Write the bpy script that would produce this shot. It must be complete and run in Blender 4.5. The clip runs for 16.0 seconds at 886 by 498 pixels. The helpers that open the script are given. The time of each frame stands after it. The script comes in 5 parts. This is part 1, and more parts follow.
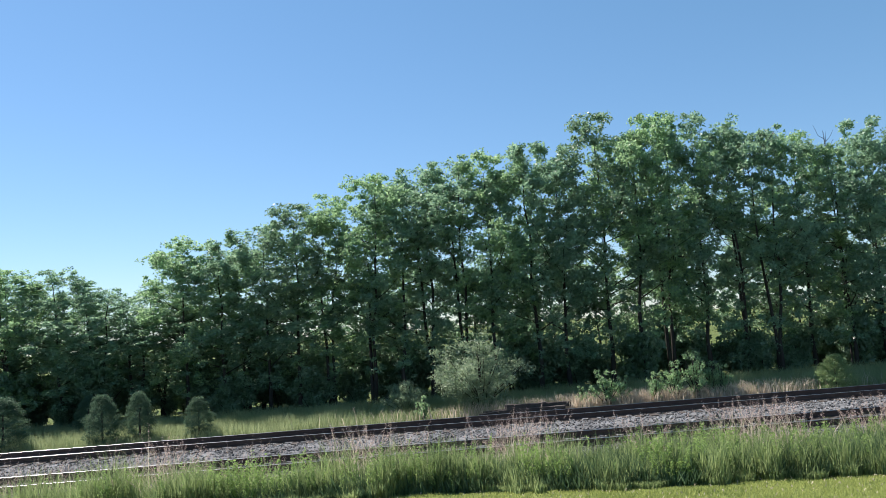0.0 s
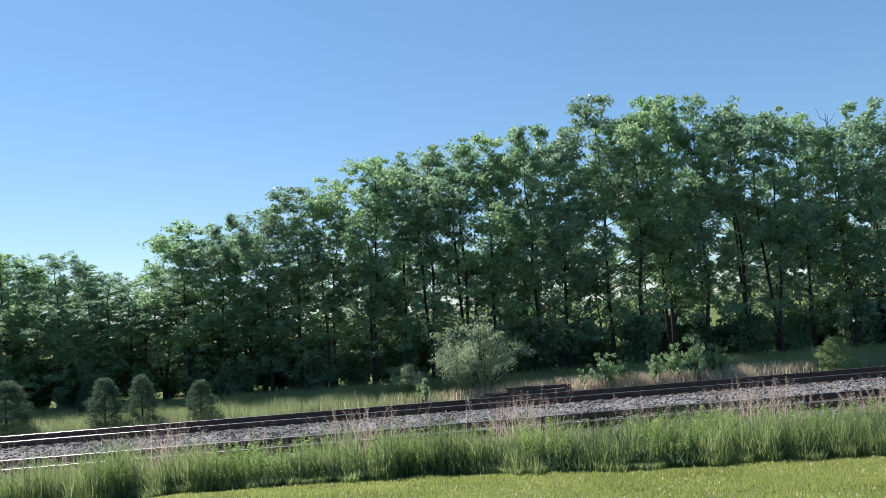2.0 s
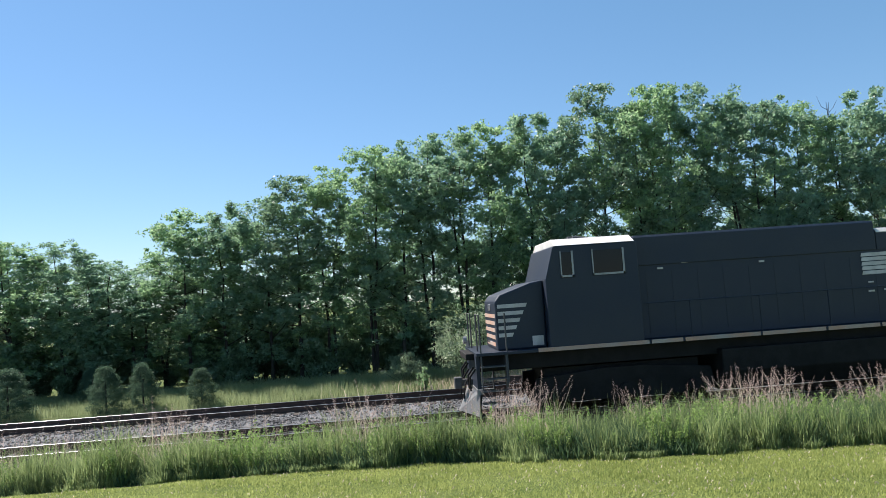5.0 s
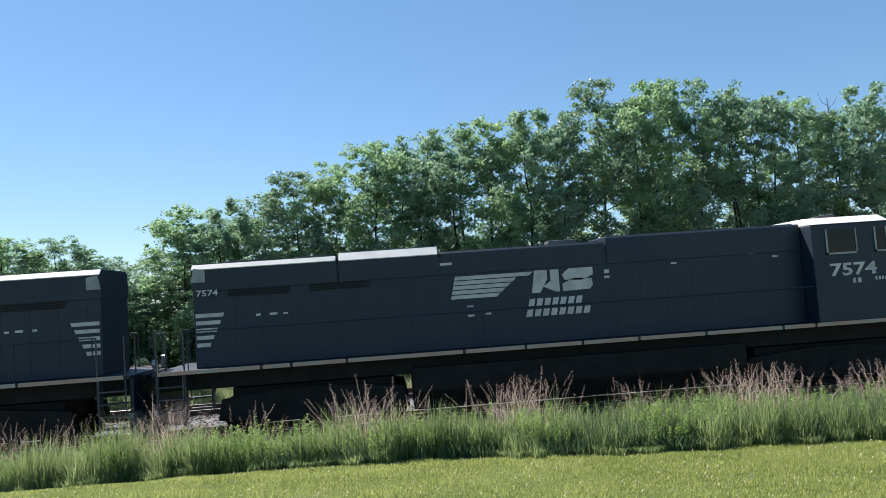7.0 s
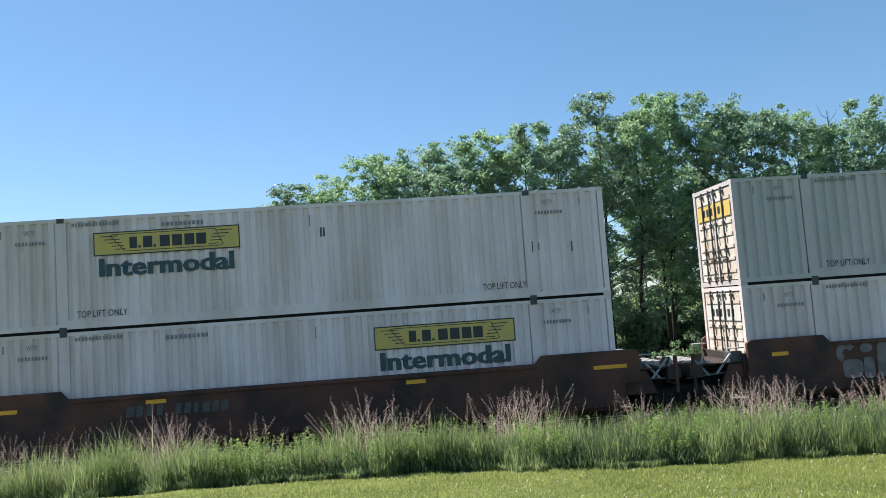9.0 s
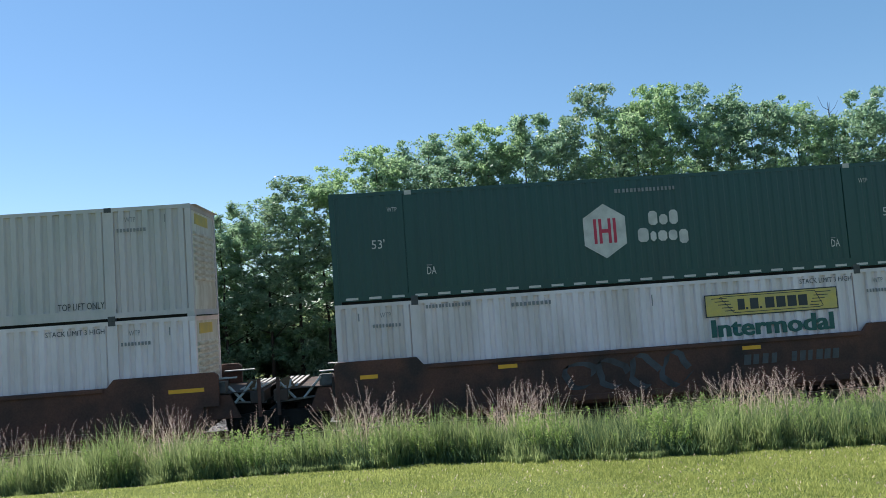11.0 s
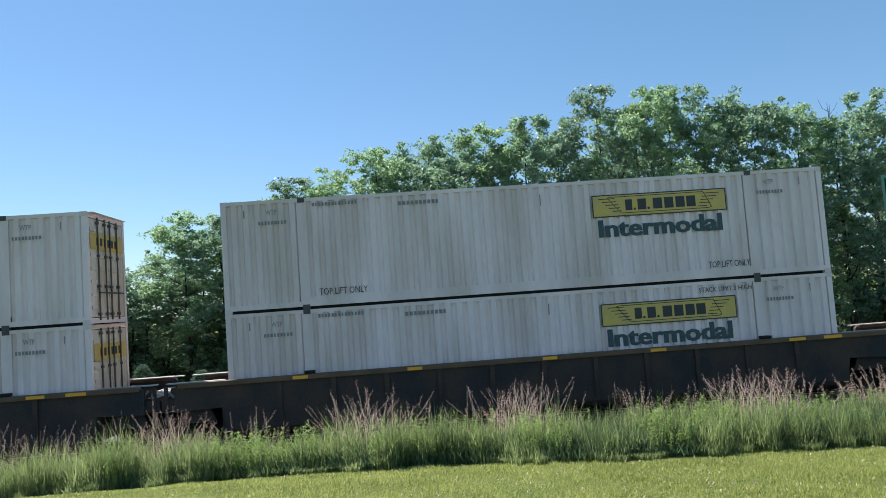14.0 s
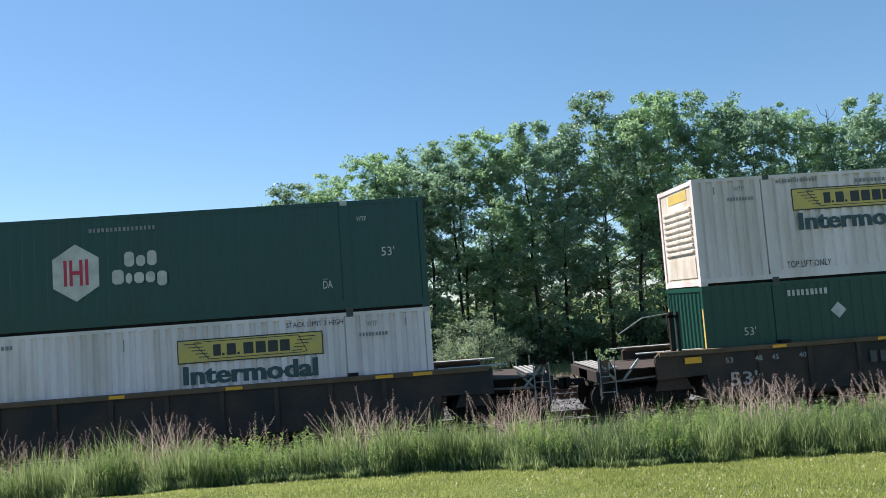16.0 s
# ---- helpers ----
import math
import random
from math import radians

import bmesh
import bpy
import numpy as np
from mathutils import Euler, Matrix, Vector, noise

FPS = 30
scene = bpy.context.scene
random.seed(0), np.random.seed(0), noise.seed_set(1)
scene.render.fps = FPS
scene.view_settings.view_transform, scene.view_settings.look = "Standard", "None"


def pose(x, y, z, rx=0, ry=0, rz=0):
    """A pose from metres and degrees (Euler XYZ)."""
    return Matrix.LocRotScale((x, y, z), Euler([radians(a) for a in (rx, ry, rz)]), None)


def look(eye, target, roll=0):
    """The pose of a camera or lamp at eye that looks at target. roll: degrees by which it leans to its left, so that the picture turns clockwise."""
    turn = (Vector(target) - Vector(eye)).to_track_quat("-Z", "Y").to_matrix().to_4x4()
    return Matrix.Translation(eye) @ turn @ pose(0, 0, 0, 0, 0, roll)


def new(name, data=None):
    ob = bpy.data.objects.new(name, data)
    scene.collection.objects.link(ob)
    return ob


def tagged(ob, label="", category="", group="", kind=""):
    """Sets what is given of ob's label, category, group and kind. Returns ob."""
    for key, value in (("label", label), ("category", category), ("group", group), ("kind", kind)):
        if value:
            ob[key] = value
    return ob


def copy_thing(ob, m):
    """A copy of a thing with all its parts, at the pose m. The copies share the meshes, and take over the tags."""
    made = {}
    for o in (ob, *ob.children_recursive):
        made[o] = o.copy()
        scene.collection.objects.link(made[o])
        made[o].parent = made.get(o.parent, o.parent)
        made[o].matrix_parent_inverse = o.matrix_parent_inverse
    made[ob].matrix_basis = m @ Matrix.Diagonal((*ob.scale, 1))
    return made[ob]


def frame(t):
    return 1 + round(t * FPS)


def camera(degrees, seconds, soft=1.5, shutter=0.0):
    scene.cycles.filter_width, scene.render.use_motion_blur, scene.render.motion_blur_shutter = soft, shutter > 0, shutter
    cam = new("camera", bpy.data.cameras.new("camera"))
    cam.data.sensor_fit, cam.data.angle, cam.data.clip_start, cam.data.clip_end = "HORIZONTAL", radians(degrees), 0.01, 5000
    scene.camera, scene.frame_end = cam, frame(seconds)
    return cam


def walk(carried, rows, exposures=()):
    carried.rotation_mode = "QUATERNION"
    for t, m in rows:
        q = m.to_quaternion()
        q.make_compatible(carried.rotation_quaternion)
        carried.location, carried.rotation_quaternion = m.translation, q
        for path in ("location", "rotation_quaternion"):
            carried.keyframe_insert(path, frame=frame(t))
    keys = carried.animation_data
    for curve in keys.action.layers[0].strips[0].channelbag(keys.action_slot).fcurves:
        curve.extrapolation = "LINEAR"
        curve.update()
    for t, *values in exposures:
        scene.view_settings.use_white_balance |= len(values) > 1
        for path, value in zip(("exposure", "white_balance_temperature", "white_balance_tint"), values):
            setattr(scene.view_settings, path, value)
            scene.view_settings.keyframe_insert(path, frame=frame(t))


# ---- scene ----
cam = camera(61.775, 16.0, 0.75)
EYE = (0.0, 0.0, 3.22)
PATH = [
    (0, 96.029, 3.988, -3.691), (0.5, 95.769, 3.973, -3.679), (1, 95.430, 3.991, -3.659), (1.5, 95.054, 4.050, -3.638),
    (2, 94.750, 4.063, -3.638), (2.5, 94.536, 4.026, -3.641), (3, 94.400, 4.016, -3.625), (3.5, 94.337, 4.027, -3.633),
    (4, 94.273, 4.034, -3.641), (6.5, 93.364, 4.004, -3.624), (7, 93.559, 4.020, -3.633), (7.5, 93.834, 4.019, -3.597),
    (8, 94.128, 4.060, -3.570), (8.5, 94.368, 3.990, -3.547), (9, 94.533, 3.990, -3.566), (11.5, 93.835, 4.049, -3.548),
    (12, 93.859, 4.063, -3.546), (12.5, 93.902, 4.034, -3.546), (13, 93.946, 4.070, -3.551), (13.5, 93.988, 4.065, -3.544),
    (14, 94.025, 4.046, -3.567), (14.5, 94.101, 4.040, -3.584), (15, 94.182, 4.077, -3.597), (15.5, 94.313, 4.091, -3.606),
    (16, 94.456, 4.095, -3.601),
]
walk(cam, [(t, pose(*EYE, rx, ry, rz)) for t, rx, ry, rz in PATH], [(0, 1.04, 5560, 17), (16, 1.04, 5560, 17)])

# ---- light ----
SUN_AZ, SUN_EL = 48.0, 51.0          # degrees towards -x from +y, and above the horizon
world = bpy.data.worlds.new("sky")
scene.world = world
world.use_nodes = True
wn = world.node_tree
sky = wn.nodes.new("ShaderNodeTexSky")
sky.sky_type, sky.sun_disc = "NISHITA", False
sky.sun_elevation, sky.sun_rotation = radians(SUN_EL), radians(-SUN_AZ)
sky.air_density, sky.dust_density, sky.ozone_density = 1.0, 0.06, 1.25
haze = wn.nodes.new("ShaderNodeMix")             # thin summer haze evens the sky out
haze.data_type = "RGBA"
haze.inputs["Factor"].default_value = 0.36
haze.inputs["B"].default_value = (0.85, 2.36, 2.5, 1)
wn.links.new(sky.outputs[0], haze.inputs["A"])
wn.links.new(haze.outputs["Result"], wn.nodes["Background"].inputs[0])
wn.nodes["Background"].inputs[1].default_value = 0.072
sun_data = bpy.data.lights.new("sun", "SUN")
sun_data.energy, sun_data.angle, sun_data.color = 5.0, radians(0.53), (1.0, 0.875, 0.67)
sun = new("sun", sun_data)
az, el = radians(SUN_AZ), radians(SUN_EL)
SUN_DIR = Vector((-math.sin(az) * math.cos(el), math.cos(az) * math.cos(el), math.sin(el)))
sun.matrix_world = look(SUN_DIR * 200, (0, 0, 0))


# ---- materials ----
def mat(name, rgb, rough=0.6, metal=0.0, vary=0.25, scale=4.0, fine=60.0, bump=0.0, rgb2=None, spec=0.5, island=0.0, streak=None):
    """Principled surface with two scales of variation; rgb2 is the tint of wear or stains."""
    m = bpy.data.materials.new(name)
    m.use_nodes = True
    nt = m.node_tree
    bsdf = nt.nodes["Principled BSDF"]
    bsdf.inputs["Roughness"].default_value, bsdf.inputs["Metallic"].default_value = rough, metal
    bsdf.inputs["Specular IOR Level"].default_value = spec
    tc = nt.nodes.new("ShaderNodeTexCoord")
    src = tc.outputs["Object"]
    if streak:
        mp = nt.nodes.new("ShaderNodeMapping")
        mp.inputs["Scale"].default_value = streak
        nt.links.new(src, mp.inputs["Vector"])
        src = mp.outputs["Vector"]
    big, small = nt.nodes.new("ShaderNodeTexNoise"), nt.nodes.new("ShaderNodeTexNoise")
    for n, s in ((big, scale), (small, fine)):
        n.inputs["Scale"].default_value, n.inputs["Detail"].default_value = s, 5.0
        nt.links.new(src, n.inputs["Vector"])
    ramp = nt.nodes.new("ShaderNodeValToRGB")
    ramp.color_ramp.elements[0].position, ramp.color_ramp.elements[1].position = 0.38, 0.66
    other = rgb2 or [c * (1 - vary) for c in rgb]
    ramp.color_ramp.elements[0].color, ramp.color_ramp.elements[1].color = (*rgb, 1), (*other, 1)
    nt.links.new(big.outputs["Fac"], ramp.inputs[0])
    hsv = nt.nodes.new("ShaderNodeHueSaturation")
    mr = nt.nodes.new("ShaderNodeMapRange")
    mr.inputs["To Min"].default_value, mr.inputs["To Max"].default_value = 1 - vary, 1 + vary
    nt.links.new(small.outputs["Fac"], mr.inputs["Value"])
    value = mr.outputs[0]
    if island:
        geo = nt.nodes.new("ShaderNodeNewGeometry")
        m2 = nt.nodes.new("ShaderNodeMapRange")
        m2.inputs["To Min"].default_value, m2.inputs["To Max"].default_value = 1 - island, 1 + island
        nt.links.new(geo.outputs["Random Per Island"], m2.inputs["Value"])
        mul = nt.nodes.new("ShaderNodeMath")
        mul.operation = "MULTIPLY"
        nt.links.new(value, mul.inputs[0])
        nt.links.new(m2.outputs[0], mul.inputs[1])
        value = mul.outputs[0]
    nt.links.new(ramp.outputs[0], hsv.inputs["Color"])
    nt.links.new(value, hsv.inputs["Value"])
    nt.links.new(hsv.outputs[0], bsdf.inputs["Base Color"])
    if bump:
        b = nt.nodes.new("ShaderNodeBump")
        b.inputs["Strength"].default_value, b.inputs["Distance"].default_value = bump, 0.02
        nt.links.new(small.outputs["Fac"], b.inputs["Height"])
        nt.links.new(b.outputs[0], bsdf.inputs["Normal"])
    return m


def leaf_mat(name, rgb, rgb2, through_light=0.5, gloss=0.12):
    """Thin leaf: diffuse, light through the blade, a little gloss; tint varies leaf by leaf."""
    m = bpy.data.materials.new(name)
    m.use_nodes = True
    nt = m.node_tree
    nt.nodes.remove(nt.nodes["Principled BSDF"])
    geo = nt.nodes.new("ShaderNodeNewGeometry")
    tc = nt.nodes.new("ShaderNodeTexCoord")
    nz = nt.nodes.new("ShaderNodeTexNoise")
    nz.inputs["Scale"].default_value = 0.9
    nt.links.new(tc.outputs["Object"], nz.inputs["Vector"])
    add = nt.nodes.new("ShaderNodeMath")
    add.operation = "MULTIPLY_ADD"
    add.inputs[1].default_value, add.inputs[2].default_value = 0.6, -0.05
    nt.links.new(geo.outputs["Random Per Island"], add.inputs[0])
    add2 = nt.nodes.new("ShaderNodeMath")
    add2.operation = "MULTIPLY_ADD"
    add2.inputs[1].default_value = 0.8
    nt.links.new(nz.outputs["Fac"], add2.inputs[0])
    nt.links.new(add.outputs[0], add2.inputs[2])
    ramp = nt.nodes.new("ShaderNodeValToRGB")
    ramp.color_ramp.elements[0].position, ramp.color_ramp.elements[1].position = 0.2, 0.9
    ramp.color_ramp.elements[0].color, ramp.color_ramp.elements[1].color = (*rgb, 1), (*rgb2, 1)
    nt.links.new(add2.outputs[0], ramp.inputs[0])
    dif, tra, glo = (nt.nodes.new("ShaderNodeBsdf" + k) for k in ("Diffuse", "Translucent", "Glossy"))
    glo.inputs["Roughness"].default_value = 0.45
    hs = nt.nodes.new("ShaderNodeHueSaturation")
    hs.inputs["Hue"].default_value, hs.inputs["Saturation"].default_value, hs.inputs["Value"].default_value = 0.503, 0.92, 2.4 * through_light
    nt.links.new(ramp.outputs[0], hs.inputs["Color"])
    nt.links.new(ramp.outputs[0], dif.inputs[0])
    nt.links.new(hs.outputs[0], tra.inputs[0])
    mx, mx2 = nt.nodes.new("ShaderNodeAddShader"), nt.nodes.new("ShaderNodeMixShader")
    mx2.inputs[0].default_value = gloss * 0.5
    nt.links.new(dif.outputs[0], mx.inputs[0])
    nt.links.new(tra.outputs[0], mx.inputs[1])
    nt.links.new(mx.outputs[0], mx2.inputs[1])
    nt.links.new(glo.outputs[0], mx2.inputs[2])
    nt.links.new(mx2.outputs[0], nt.nodes["Material Output"].inputs[0])
    return m


M_SOIL = mat("soil_and_turf", (0.11, 0.13, 0.04), 0.95, vary=0.3, scale=0.6, fine=30, bump=0.6, rgb2=(0.07, 0.10, 0.025), spec=0.1)
M_BALLAST = mat("ballast_stone", (0.155, 0.157, 0.16), 0.9, vary=0.35, scale=1.2, fine=14, bump=0.8, rgb2=(0.06, 0.06, 0.062), island=0.9, spec=0.2)
M_RAIL = mat("rusty_rail_steel", (0.09, 0.06, 0.05), 0.6, 0.5, vary=0.25, scale=3, fine=60)
M_RAILTOP = mat("polished_rail_head", (0.55, 0.55, 0.56), 0.28, 1.0, vary=0.1, scale=3, fine=40)
M_TIE = mat("creosoted_timber", (0.07, 0.055, 0.045), 0.9, vary=0.35, scale=5, fine=40, bump=0.6)
M_LOCO = mat("black_locomotive_paint", (0.008, 0.016, 0.034), 0.5, vary=0.3, scale=0.8, fine=25, rgb2=(0.016, 0.022, 0.036))
M_LOCOROOF = mat("sooty_roof_paint", (0.10, 0.10, 0.10), 0.45, vary=0.3, scale=1.5, fine=30)
M_UNDER = mat("greasy_black_running_gear", (0.016, 0.015, 0.014), 0.75, spec=0.25, vary=0.4, scale=3, fine=30)
M_DECAL = mat("white_vinyl", (0.62, 0.57, 0.53), 0.55, vary=0.14, scale=3, fine=40, rgb2=(0.46, 0.42, 0.39))
M_SILL = mat("weathered_sill_stripe", (0.48, 0.29, 0.20), 0.65, vary=0.25, scale=1.2, fine=30, rgb2=(0.40, 0.34, 0.29))
M_GLASS = mat("dark_cab_glass", (0.008, 0.01, 0.012), 0.05, vary=0.05, spec=0.2)
# roof colour with the sunlight painted in, far paler than the black body
M_ROOFEDGE = mat("pale_sunlit_roof_paint", (0.68, 0.66, 0.62), 0.5, vary=0.15, scale=2, fine=30)
M_STEEL = mat("bare_grey_steel", (0.33, 0.33, 0.33), 0.45, 0.6, vary=0.25, scale=4, fine=50)
M_WHITE = mat("white_container_paint", (0.83, 0.705, 0.71), 0.5, vary=0.09, scale=0.9, fine=14, rgb2=(0.62, 0.52, 0.485), streak=(1, 1, 0.25))
M_GREYWHITE = mat("dull_grey_white_paint", (0.58, 0.50, 0.49), 0.55, vary=0.09, scale=1.0, fine=18, rgb2=(0.45, 0.43, 0.41), streak=(1, 1, 0.25))
M_GREEN = mat("dark_green_container_paint", (0.009, 0.058, 0.050), 0.4, vary=0.12, scale=1.0, fine=18, rgb2=(0.012, 0.052, 0.046), streak=(1, 1, 0.25))
M_EMGREEN = mat("deep_green_container_paint", (0.008, 0.062, 0.042), 0.45, vary=0.12, scale=1.0, fine=18, streak=(1, 1, 0.25))
# end copy of the white paint: grime, with the sun's cream in the colour
M_DOOR = mat("grimy_sunlit_cream_end_paint", (0.70, 0.65, 0.57), 0.55, vary=0.2, scale=2.2, fine=20, rgb2=(0.50, 0.42, 0.32), streak=(1, 1, 0.25))
M_YELLOW = mat("yellow_sign_vinyl", (0.64, 0.46, 0.10), 0.5, vary=0.1, scale=3, fine=30, rgb2=(0.52, 0.40, 0.14))
M_PALEYELLOW = mat("sun_bleached_yellow_vinyl", (0.60, 0.53, 0.29), 0.5, vary=0.1, scale=3, fine=30, rgb2=(0.60, 0.56, 0.44))
M_SMUDGE = mat("faint_grey_smudge", (0.52, 0.46, 0.46), 0.6, vary=0.15)
M_GREYINK = mat("worn_grey_stencil", (0.26, 0.25, 0.25), 0.6, vary=0.2)
M_FADED = mat("faded_pale_vinyl", (0.62, 0.61, 0.57), 0.55, vary=0.08, scale=3, fine=30, rgb2=(0.55, 0.53, 0.46))
M_INK = mat("dark_lettering", (0.03, 0.035, 0.04), 0.5, vary=0.15)
M_TEAL = mat("dark_green_lettering", (0.015, 0.10, 0.085), 0.5, vary=0.12, scale=6)
M_SLATE = mat("slate_lettering", (0.035, 0.075, 0.085), 0.5, vary=0.12, scale=6)
M_RED = mat("red_lettering", (0.50, 0.03, 0.07), 0.5, vary=0.1)
M_CAST = mat("worn_dark_casting", (0.10, 0.10, 0.10), 0.6, 0.3, vary=0.3)
M_BROWN = mat("rust_brown_car_paint", (0.135, 0.06, 0.040), 0.75, vary=0.35, scale=0.9, fine=22, rgb2=(0.05, 0.035, 0.030), spec=0.25)
M_SPRAY = mat("weathered_pinkish_spray_paint", (0.24, 0.20, 0.19), 0.7, vary=0.3, scale=4, rgb2=(0.15, 0.12, 0.115))
M_SCRAWL = mat("dim_dark_grey_spray_paint", (0.085, 0.082, 0.085), 0.7, vary=0.35, scale=3, rgb2=(0.05, 0.04, 0.038))
M_DARKCAR = mat("grimy_dark_car_paint", (0.040, 0.036, 0.035), 0.75, vary=0.3, scale=1.2, fine=22, rgb2=(0.075, 0.05, 0.038), spec=0.25)
M_CHORD = mat("brown_top_chord_paint", (0.14, 0.085, 0.045), 0.7, vary=0.3, scale=2, fine=25)
M_REFLECT = mat("amber_reflective_tape", (0.85, 0.40, 0.02), 0.4, vary=0.1)
M_GRATE = mat("galvanised_walkway", (0.40, 0.40, 0.39), 0.6, 0.3, vary=0.3)
M_BARK = mat("grey_brown_bark", (0.06, 0.054, 0.047), 0.95, vary=0.35, scale=3, fine=25, bump=0.8, spec=0.1, streak=(1, 1, 0.3))
M_LEAF = leaf_mat("tree_leaf", (0.050, 0.090, 0.056), (0.108, 0.160, 0.092), 0.72, 0.08)
M_LEAF2 = leaf_mat("lime_leaf", (0.060, 0.104, 0.050), (0.128, 0.184, 0.084), 0.74, 0.07)
M_LEAFDARK = leaf_mat("understorey_leaf", (0.056, 0.096, 0.054), (0.105, 0.155, 0.084), 0.5, 0.10)
M_OLIVE = leaf_mat("silvery_shrub_leaf", (0.088, 0.125, 0.068), (0.155, 0.195, 0.11), 0.45, 0.10)
M_NEEDLE = leaf_mat("juniper_foliage", (0.028, 0.052, 0.032), (0.06, 0.095, 0.055), 0.42, 0.03)
M_WORNWHITE = mat("rubbed_white_stencil", (0.36, 0.34, 0.33), 0.6, vary=0.25, scale=6)
M_STENCIL = mat("worn_white_stencil", (0.095, 0.088, 0.085), 0.6, vary=0.25, scale=6)
M_FIELD = leaf_mat("pale_field_grass", (0.12, 0.15, 0.065), (0.19, 0.215, 0.105), 0.4, 0.03)
# darker than the grass blades: shade at their foot put into the colour
M_FORB = leaf_mat("shade_dark_forb_leaf", (0.030, 0.055, 0.026), (0.062, 0.098, 0.042), 0.35, 0.06)
M_NEEDLE2 = leaf_mat("young_conifer_foliage", (0.085, 0.13, 0.05), (0.15, 0.195, 0.08), 0.4, 0.05)
M_GRASS = leaf_mat("tall_grass_blade", (0.034, 0.056, 0.022), (0.148, 0.178, 0.066), 0.56, 0.04)
M_WEED = leaf_mat("lime_weed_leaf", (0.065, 0.105, 0.03), (0.15, 0.20, 0.055), 0.55, 0.02)
M_LAWN = leaf_mat("mown_grass_blade", (0.108, 0.133, 0.030), (0.222, 0.238, 0.068), 0.45, 0.02)
M_DRY = leaf_mat("dry_seed_head", (0.22, 0.155, 0.138), (0.36, 0.265, 0.235), 0.42, 0.03)
M_STRAW = leaf_mat("straw_grass", (0.23, 0.19, 0.14), (0.37, 0.31, 0.235), 0.4, 0.04)


# ---- mesh helpers ----
class Geo:
    """Gathers verts and faces of one part."""

    def __init__(self):
        self.v, self.f = [], []

    def face(self, pts):
        n = len(self.v)
        self.v += [tuple(p) for p in pts]
        self.f.append(tuple(range(n, n + len(pts))))
        return self

    def box(self, x0, x1, y0, y1, z0, z1):
        n = len(self.v)
        self.v += [(x, y, z) for x in (x0, x1) for y in (y0, y1) for z in (z0, z1)]
        self.f += [tuple(n + i for i in q) for q in ((0, 1, 3, 2), (4, 6, 7, 5), (0, 4, 5, 1), (2, 3, 7, 6), (0, 2, 6, 4), (1, 5, 7, 3))]
        return self

    def prism(self, poly, a0, a1, axis="y"):
        """poly: (x, z) points for axis y, (y, z) for axis x, (x, y) for axis z; counter-clockwise or not."""
        n, k = len(self.v), len(poly)
        for a in (a0, a1):
            for p, q in poly:
                self.v.append({"y": (p, a, q), "x": (a, p, q), "z": (p, q, a)}[axis])
        self.f.append(tuple(range(n, n + k)))
        self.f.append(tuple(range(n + 2 * k - 1, n + k - 1, -1)))
        self.f += [(n + i, n + k + i, n + k + (i + 1) % k, n + (i + 1) % k) for i in range(k)]
        return self

    def tube(self, pts, radii, sides=6):
        n, k = len(self.v), sides
        pts = [Vector(p) for p in pts]
        if isinstance(radii, (int, float)):
            radii = [radii] * len(pts)
        for i, p in enumerate(pts):
            d = (pts[min(i + 1, len(pts) - 1)] - pts[max(i - 1, 0)]).normalized()
            a = d.orthogonal().normalized()
            b = d.cross(a)
            for j in range(k):
                w = 2 * math.pi * j / k
                self.v.append(tuple(p + (a * math.cos(w) + b * math.sin(w)) * radii[i]))
        for i in range(len(pts) - 1):
            for j in range(k):
                self.f.append((n + i * k + j, n + i * k + (j + 1) % k, n + (i + 1) * k + (j + 1) % k, n + (i + 1) * k + j))
        self.f.append(tuple(n + j for j in range(k - 1, -1, -1)))
        self.f.append(tuple(n + (len(pts) - 1) * k + j for j in range(k)))
        return self

    def mesh(self, name, material, smooth=False):
        me = bpy.data.meshes.new(name)
        me.from_pydata(self.v, [], self.f)
        bm = bmesh.new()
        bm.from_mesh(me)
        bmesh.ops.recalc_face_normals(bm, faces=bm.faces)
        bm.to_mesh(me)
        bm.free()
        me.materials.append(material)
        if smooth:
            me.polygons.foreach_set("use_smooth", [True] * len(me.polygons))
        return me


def tri_mesh(name, verts, faces, material):
    """A mesh from numpy arrays of verts (n, 3) and faces (m, k)."""
    me = bpy.data.meshes.new(name)
    m, k = faces.shape
    me.vertices.add(len(verts))
    me.vertices.foreach_set("co", np.ascontiguousarray(verts, np.float32).ravel())
    me.loops.add(m * k)
    me.loops.foreach_set("vertex_index", np.ascontiguousarray(faces, np.int32).ravel())
    me.polygons.add(m)
    me.polygons.foreach_set("loop_start", np.arange(0, m * k, k, dtype=np.int32))
    me.update(calc_edges=True)
    me.materials.append(material)
    return me


def part(name, data, material, parent, label="", bevel=0.0, smooth=False):
    """Links one part under a thing; data is a Geo or a ready mesh."""
    me = data.mesh(name, material, smooth) if isinstance(data, Geo) else data
    ob = new(name, me)
    ob.parent = parent
    if label:
        ob["label"] = label
    if bevel:
        mod = ob.modifiers.new("bevel", "BEVEL")
        mod.width, mod.segments, mod.limit_method = bevel, 2, "ANGLE"
    return ob


def thing(name, label, category, group="", m=None, data=None):
    ob = tagged(new(name, data), label, category, group)
    if m is not None:
        ob.matrix_basis = m
    return ob


